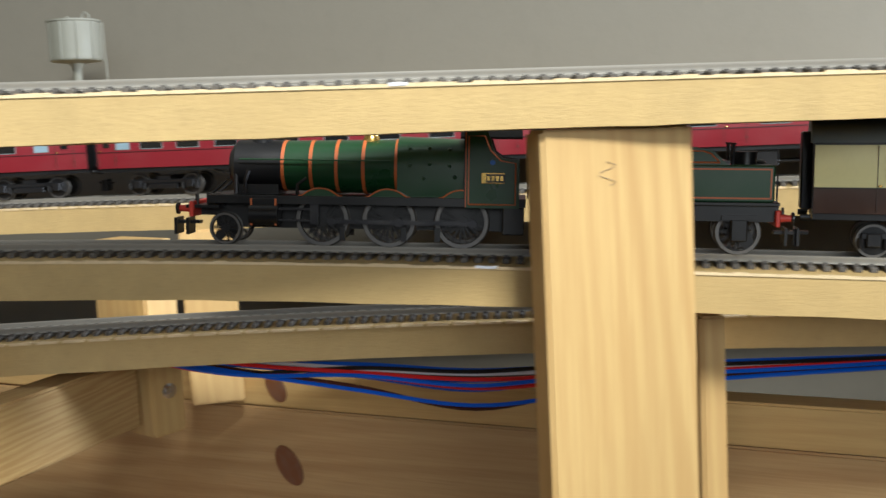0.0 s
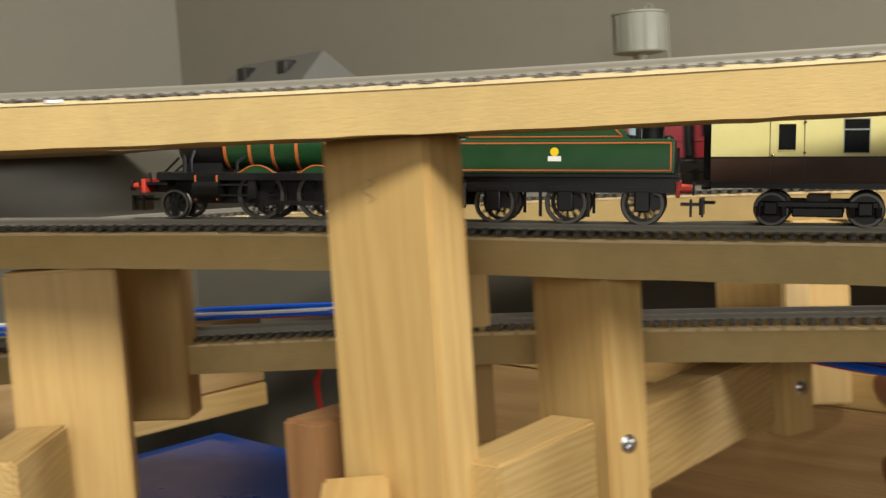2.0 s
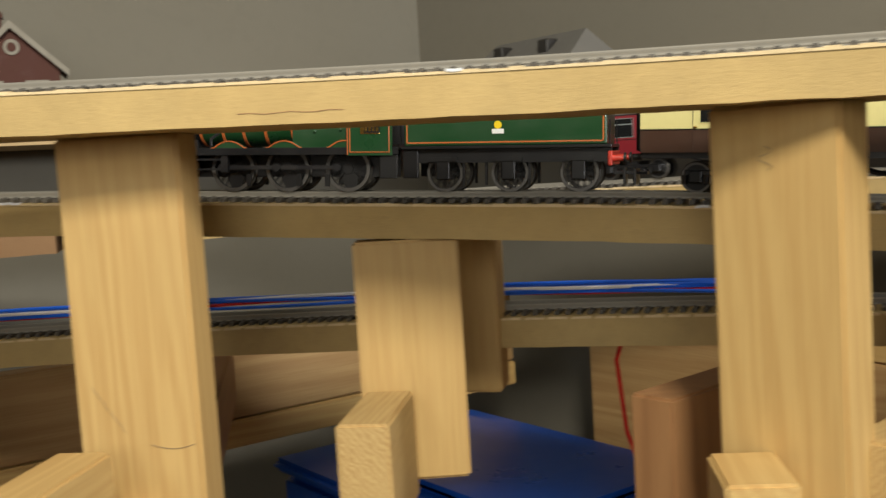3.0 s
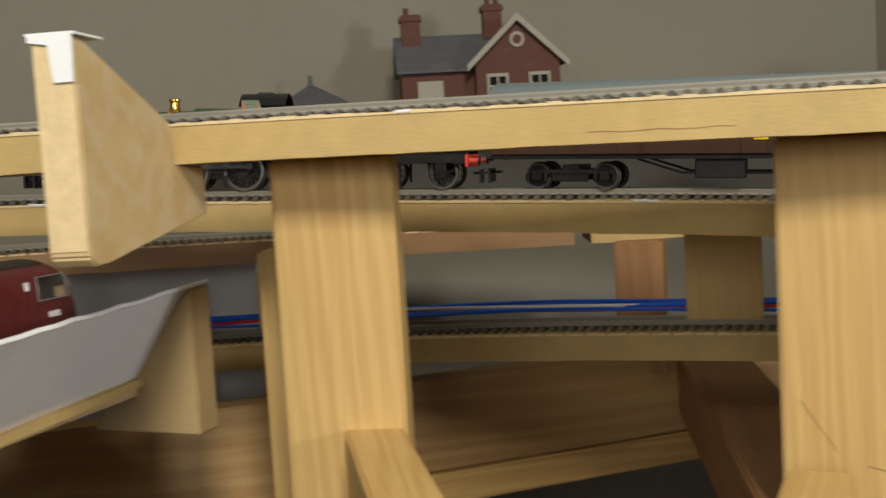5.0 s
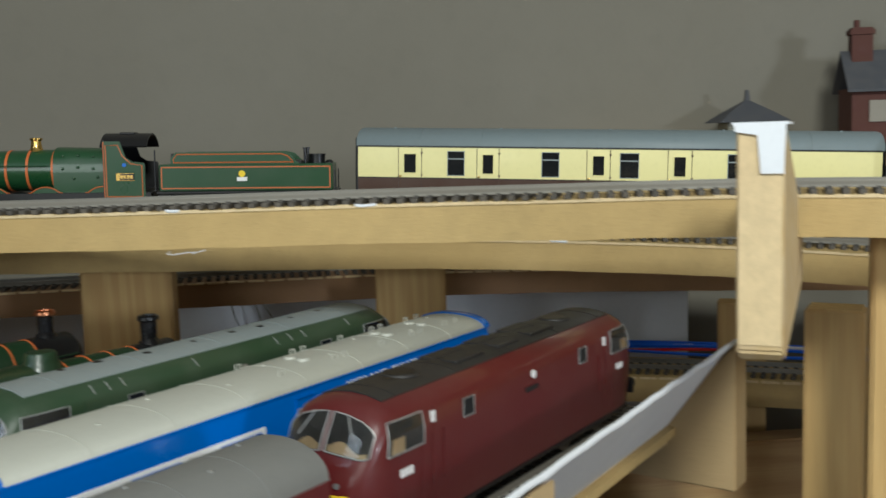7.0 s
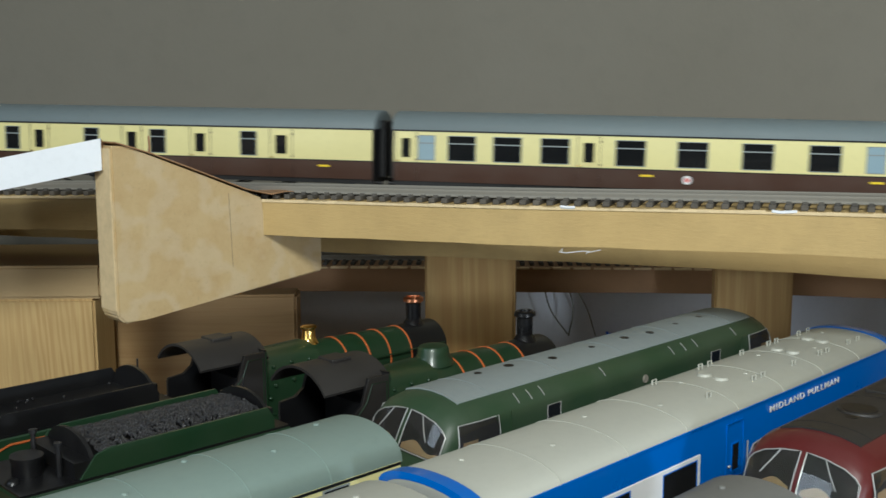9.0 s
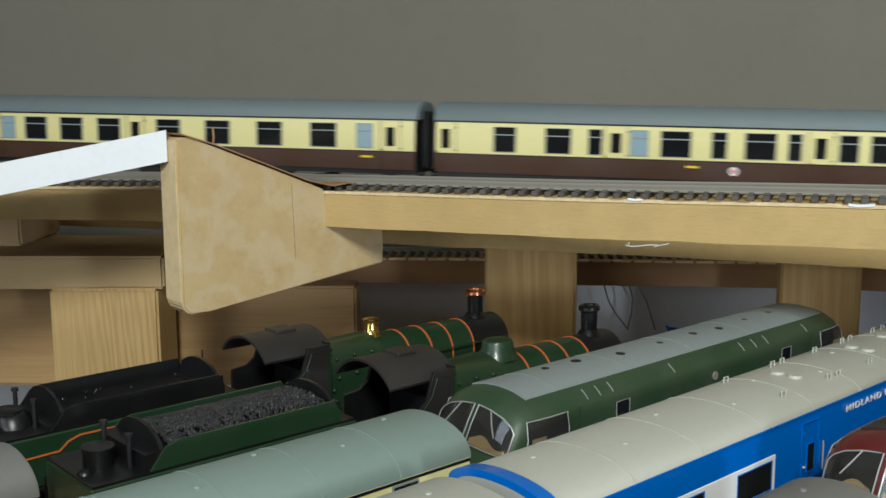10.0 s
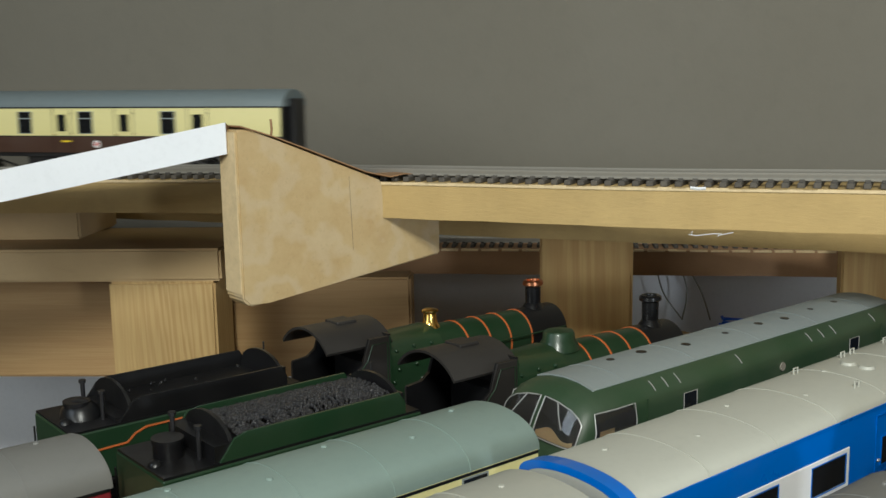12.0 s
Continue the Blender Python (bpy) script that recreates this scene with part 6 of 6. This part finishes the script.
def brick_house(m):
    h = thing("brick_house", m, "red brick model house with slate roof", "model building")
    gw, eave, ridge, dep, wing = 0.066, 0.049, 0.0795, 0.060, 0.057
    bm = bm_new()
    poly(bm, [(-gw / 2, 0, 0), (gw / 2, 0, 0), (gw / 2, 0, eave), (0, 0, ridge - 0.002), (-gw / 2, 0, eave)], (0, dep, 0))
    part("gable_wall", bm, M_BRICK, h)
    bm = bm_new()
    box(bm, -gw / 2 - wing, -gw / 2 + 0.002, 0.012, dep - 0.004, 0, eave - 0.004)
    part("wing_wall", bm, M_BRICK, h)
    slopes = [[(0, -0.004, ridge), (s * (gw / 2 + 0.006), -0.004, eave - 0.005), (s * (gw / 2 + 0.006), dep + 0.004, eave - 0.005), (0, dep + 0.004, ridge)] for s in (-1, 1)]
    yc = (0.012 + dep - 0.004) / 2
    slopes += [[(-gw / 2 - wing - 0.004, ye, eave - 0.007), (-0.004, ye, eave - 0.007), (-0.004, yc, eave + 0.021), (-gw / 2 - wing - 0.004, yc, eave + 0.021)] for ye in (0.007, dep)]
    for q in slopes:
        bm = bm_new()
        poly(bm, q, (0, 0, 0.0021))
        part("roof_slope", bm, M_SLATE, h)
    bm = bm_new()
    for s in (-1, 1):
        poly(bm, [(0, -0.0055, ridge + 0.0025), (s * (gw / 2 + 0.007), -0.0055, eave - 0.0035), (s * (gw / 2 + 0.007), -0.0055, eave - 0.0085), (0, -0.0055, ridge - 0.003)], (0, 0.0018, 0))
    part("bargeboard", bm, M_STONE, h, "pale bargeboards")
    bm = bm_new()
    cyl(bm, (0, -0.0004, eave + 0.014), (0, 1, 0), 0.0058, 0.0016, 20)
    r = part("round_window", bm, M_STONE, h)
    bm = bm_new()
    cyl(bm, (0, -0.0012, eave + 0.014), (0, 1, 0), 0.0034, 0.0014, 16)
    part("pane", bm, M_BRICK, r)
    for x in (-0.0165, 0.0165):
        bm = bm_new()
        box(bm, x - 0.0085, x + 0.0085, -0.0014, 0.001, 0.021, 0.0385)
        w = part("window", bm, M_STONE, h)
        bm = bm_new()
        for a in (-1, 1):
            for z0, z1 in ((0.0225, 0.0285), (0.030, 0.036)):
                box(bm, x + a * 0.0035 - 0.0028, x + a * 0.0035 + 0.0028, -0.0018, -0.001, z0, z1)
        part("pane", bm, M_GLASS, w)
    bm = bm_new()
    box(bm, -gw / 2 - 0.045, -gw / 2 - 0.025, 0.0105, 0.013, 0.021, 0.036)
    w = part("window", bm, M_STONE, h)
    for x, y, z in ((-0.014, 0.034, ridge - 0.012), (-gw / 2 - wing + 0.010, 0.032, eave + 0.013)):
        bm = bm_new()
        box(bm, x - 0.0075, x + 0.0075, y - 0.006, y + 0.006, z, z + 0.026)
        box(bm, x - 0.0088, x + 0.0088, y - 0.0072, y + 0.0072, z + 0.021, z + 0.0245)
        c = part("chimney", bm, M_BRICK, h)
        bm = bm_new()
        cyl(bm, (x - 0.003, y, z + 0.0285), (0, 0, 1), 0.0022, 0.006, 10)
        if x > -0.03:
            cyl(bm, (x + 0.004, y, z + 0.0285), (0, 0, 1), 0.0022, 0.006, 10)
        part("pots", bm, M_BRICK, c)


gx = math.degrees(math.atan2(0.583 - 0.531, -0.766 + 0.820))
brick_house(pose(-0.799, 0.563, 1.034, 0, 0, gx) @ Matrix.Diagonal((0.96, 0.96, 1.0, 1.0)))

# ---- wires ----


def wire(pts, material, r=0.0011, label="thin insulated wire sagging below the deck", step=0.008):
    cv = Curve(pts, step)
    bm = bm_new()
    tube(bm, [tuple(p) for p in cv.p], r, 6)
    single("wire", bm, material, Matrix(), label, "wire", "layout wiring")


rng = random.Random(11)
for i, (mat_, sag) in enumerate(((M_WIREB, 0.004), (M_WIREB, 0.016), (M_WIREB, 0.020), (M_WIRER, 0.006), (M_WIRER, 0.009), (M_WIREK, 0.003), (M_WIREK, 0.008), (M_WIREW, 0.006), (M_WIREN, 0.021), (M_WIREB, 0.011), (M_WIREB, 0.008))):
    dy, dz = rng.uniform(-0.018, 0.018), rng.uniform(-0.003, 0.004)
    wire([(-0.12, 0.535, 0.897 + dz), (-0.062, 0.520 + dy, 0.890 + dz), (0.0, 0.512 + dy, 0.889 - sag * 0.55 + rng.uniform(-0.001, 0.001)), (0.056, 0.497 + dy, 0.888 - sag + rng.uniform(-0.002, 0.002)), (0.11, 0.484 + dy, 0.888 - sag * 0.7 + rng.uniform(-0.002, 0.002)), (0.17, 0.477 + dy, 0.886 - sag * 0.35), (0.30, 0.462 + dy * 0.4, 0.884 - sag * 0.2), (0.42, 0.43, 0.888)], mat_)
for i, (mat_, dz) in enumerate(((M_WIREB, 0.0), (M_WIREB, 0.0022), (M_WIREW, 0.0030), (M_WIREB, 0.0012), (M_WIRER, 0.0), (M_WIREB, 0.0034), (M_WIREB, 0.0026))):
    o = 0.026 + 0.0025 * i
    pts = []
    for k, s in enumerate(np.linspace(float(np.interp(0.27, -TRACK_C.p[:, 0], TRACK_C.s)), 2.62, 13)):
        p = TRACK_C.at(s) + TRACK_C.side(s) * (o + 0.004 * math.sin(k * 1.7 + i))
        pts.append((p.x, p.y, p.z + 0.0035 + dz + 0.0022 * abs(math.sin(k * 0.9 + i * 1.3))))
    wire(pts, mat_, label="thin insulated wire lying behind the lower track")
wire([(-1.091, 0.133, 0.949), (-1.089, 0.138, 0.931), (-1.084, 0.148, 0.915)], M_TANK, 0.0005, "thin grey wire hanging before the lit wall behind the yard", 0.0008)
wire([(-1.084, 0.147, 0.949), (-1.082, 0.151, 0.932), (-1.083, 0.148, 0.914)], M_TANK, 0.0005, "thin grey wire hanging before the lit wall behind the yard", 0.0008)
wire([(-1.082, 0.152, 0.947), (-1.078, 0.159, 0.932), (-1.075, 0.164, 0.914)], M_TANK, 0.0005, "thin grey wire hanging before the lit wall behind the yard", 0.0008)
wire([(-0.345, 0.53, 0.90), (-0.35, 0.52, 0.87), (-0.342, 0.525, 0.83), (-0.33, 0.53, 0.79)], M_WIRER, 0.0013, "thin red wire hanging down")

# blue crate on a shelf under the bench
cr = thing("storage_crate", pose(-0.46, 0.62, 0.70, 0, 0, -30), "blue plastic storage crate with domed lid", "crate")
bm = bm_new()
box(bm, -0.14, 0.14, -0.09, 0.09, 0, 0.075, 0.006, 2)
part("tub", bm, M_BINBLUE, cr)
bm = bm_new()
box(bm, -0.145, 0.145, -0.095, 0.095, 0.075, 0.085, 0.004, 2)
box(bm, -0.11, 0.11, -0.065, 0.065, 0.085, 0.092, 0.004, 2)
part("lid", bm, M_BINBLUE, cr)
bm = bm_new()
poly(bm, [(-0.75, 0.45, 0.682), (-0.62, 0.84, 0.682), (0.05, 0.60, 0.682), (-0.10, 0.36, 0.682)], (0, 0, 0.018))
single("under_shelf", bm, M_MDF_DARK, Matrix(), "brown board shelf under the bench", "shelf")

# ---- marks, dabs and scraps ----


def mark(name, pts, material, r, label, category):
    bm = bm_new()
    tube(bm, pts, r, 5)
    single(name, bm, material, Matrix(), label, category, "marks on the timber")


def on_post(l, r_, u, z, proud=0.0003):
    l, r_ = Vector((*l, 0)), Vector((*r_, 0))
    d = (r_ - l).normalized()
    p = l + (r_ - l) * u + Vector((d.y, -d.x, 0)) * proud
    return (p.x, p.y, z)


for l, r_, u0, z0 in (((0.061, 0.3153), (0.111, 0.3185), 0.42, 0.986), ((-0.2689, 0.341), (-0.2267, 0.3233), 0.45, 0.989)):
    mark("pencil_mark", [on_post(l, r_, u0 + 0.06 * math.sin(k * 1.3), z0 + 0.0038 - 0.0011 * k) for k in range(8)], M_PENCIL, 0.00010, "curly pencil mark on a pine post", "pencil mark")
H_ = ((-0.5013, 0.2855), (-0.4545, 0.2985))
mark("pencil_mark", [on_post(*H_, 0.60 + 0.05 * k, 0.8935 - 0.0016 * math.sin(0.45 * k)) for k in range(8)], M_PENCIL, 0.00010, "long pencil line across a pine post", "pencil mark")
mark("pencil_mark", [on_post(*H_, 0.14 + 0.05 * k, 0.9165 - 0.0036 * k) for k in range(6)], M_PENCIL, 0.00008, "faint slanted pencil line on a pine post", "pencil mark")


def on_edge(curve, inner, s, z, proud=0.0004):
    p = curve.at(s) + curve.side(s) * (inner - proud)
    return Vector((p.x, p.y, p.z + z))


rng = random.Random(21)
for cv, inner, ss in ((EDGE_A, 0.0, (sA(0.02), sA(-0.34), sA(-0.60), sA(-0.79), sA(-0.845))), (TRACK_B, -0.027, (B0 - 0.24, B0 + 0.10, B0 + 0.41, B0 + 0.72, B0 + 0.88, B0 + 1.0))):
    for s_ in ss:
        bm = bm_new()
        n = rng.randint(3, 5)
        q = [on_edge(cv, inner, s_ + 0.0028 * k, 0.0003 + rng.uniform(-0.0002, 0.0003)) for k in range(n)]
        tube(bm, [tuple(p) for p in q], 0.0006, 5)
        single("plaster_dab", bm, M_CARD, Matrix(), "white dab of filler on the deck edge", "filler dab", "dabs on the deck edges")
# a long split in the near deck's edge
for x0, x1 in ((-0.38, -0.415), (-0.50, -0.545)):
    mark("edge_split", [tuple(on_edge(EDGE_A, 0.0, sA(x0) + (sA(x1) - sA(x0)) * k / 8, -0.0105 + 0.0003 * math.sin(k * 1.9), 0.0001)) for k in range(9)], M_MDF_DARK, 0.00016, "dark split along the board edge", "split")
# thread hanging under the near deck, curled paper on the second bracket
th = sA(-0.838)
mark("loose_thread", [tuple(on_edge(EDGE_A, 0.0, th + 0.0022 * k + 0.003 * math.sin(k * 1.4), -BOARD - 0.0005 - 0.0016 * abs(math.sin(k * 0.9)), 0.002)) for k in range(9)], M_WIREW, 0.00018, "loose pale thread under the deck", "thread")
bm = bm_new()
prof = [(0.064, 0.0256), (0.050, 0.0212), (0.035, 0.0155), (0.020, 0.0096), (0.008, 0.0050), (-0.004, 0.0022), (-0.012, 0.0030), (-0.017, 0.0022)]
rows = []
for a_, z in prof:
    p = bb2 + bd2 * a_ + Vector((0, 0, 1.0262 + z))
    rows.append([tuple(p + bn2 * -0.0072), tuple(p + bn2 * 0.0072), tuple(p + bn2 * 0.0072 + Vector((0, 0, 0.0005))), tuple(p + bn2 * -0.0072 + Vector((0, 0, 0.0005)))])
loft(bm, rows)
tube(bm, [tuple(bb2 + bd2 * 0.043 + bn2 * w + Vector((0, 0, 1.0262 + z))) for w, z in ((0.006, 0.0185), (0.008, 0.0200), (0.007, 0.0235), (0.0075, 0.0275))], 0.0005, 5)
single("torn_paper", bm, M_MDF_DARK, Matrix(), "curled brown paper strip on the bracket", "paper scrap")
for pts in ([(0.0165, 0.004), (0.0160, -0.010), (0.0155, -0.026)],):
    mark("pencil_mark", [tuple(bb2 + bd2 * a_ - bn2 * 0.0070 + Vector((0, 0, 1.0262 + z))) for a_, z in pts], M_PENCIL, 0.00008, "thin pencil line on the bracket", "pencil mark")
    mark("pencil_mark", [tuple(bb2 + bd2 * a_ + bn2 * 0.0070 + Vector((0, 0, 1.0262 + z))) for a_, z in pts], M_PENCIL, 0.00008, "thin pencil line on the bracket", "pencil mark")

# ---- motion of the train ----


def motions():
    times = [round(0.25 * i, 2) for i in range(49)]
    fine = [round(0.1 * i, 1) for i in range(121)]
    walk(ENGINE, [(t, on_line(head_at(t) + 0.1195, 0.0605, 0.0105, 0.0605, 0.0105)) for t in times])
    walk(TENDER, [(t, on_line(head_at(t) + 0.1035, -0.017, -0.076, -0.017, -0.076)) for t in times])
    for i, (c, _) in enumerate(COACHES):
        walk(c, [(t, on_line(head_at(t) - i * 0.264, -0.038, -0.216, -0.038, -0.216)) for t in times])
    for sets in (ENG_SETS, TEN_SETS, *(s for _, s in COACHES)):
        for w, r in sets:
            base = w.location.copy()
            walk(w, [(t, Matrix.Translation(base) @ Matrix.Rotation(head_at(t) / (r * K), 4, "Y")) for t in fine])
    for rod, ph in zip(ENG_RODS, (0.0, math.pi / 2)):
        walk(rod, [(t, Matrix.Translation((0.0042 * math.sin(head_at(t) / 0.0103 + ph), 0, 0.0103 + 0.0042 * math.cos(head_at(t) / 0.0103 + ph)))) for t in fine])


motions()
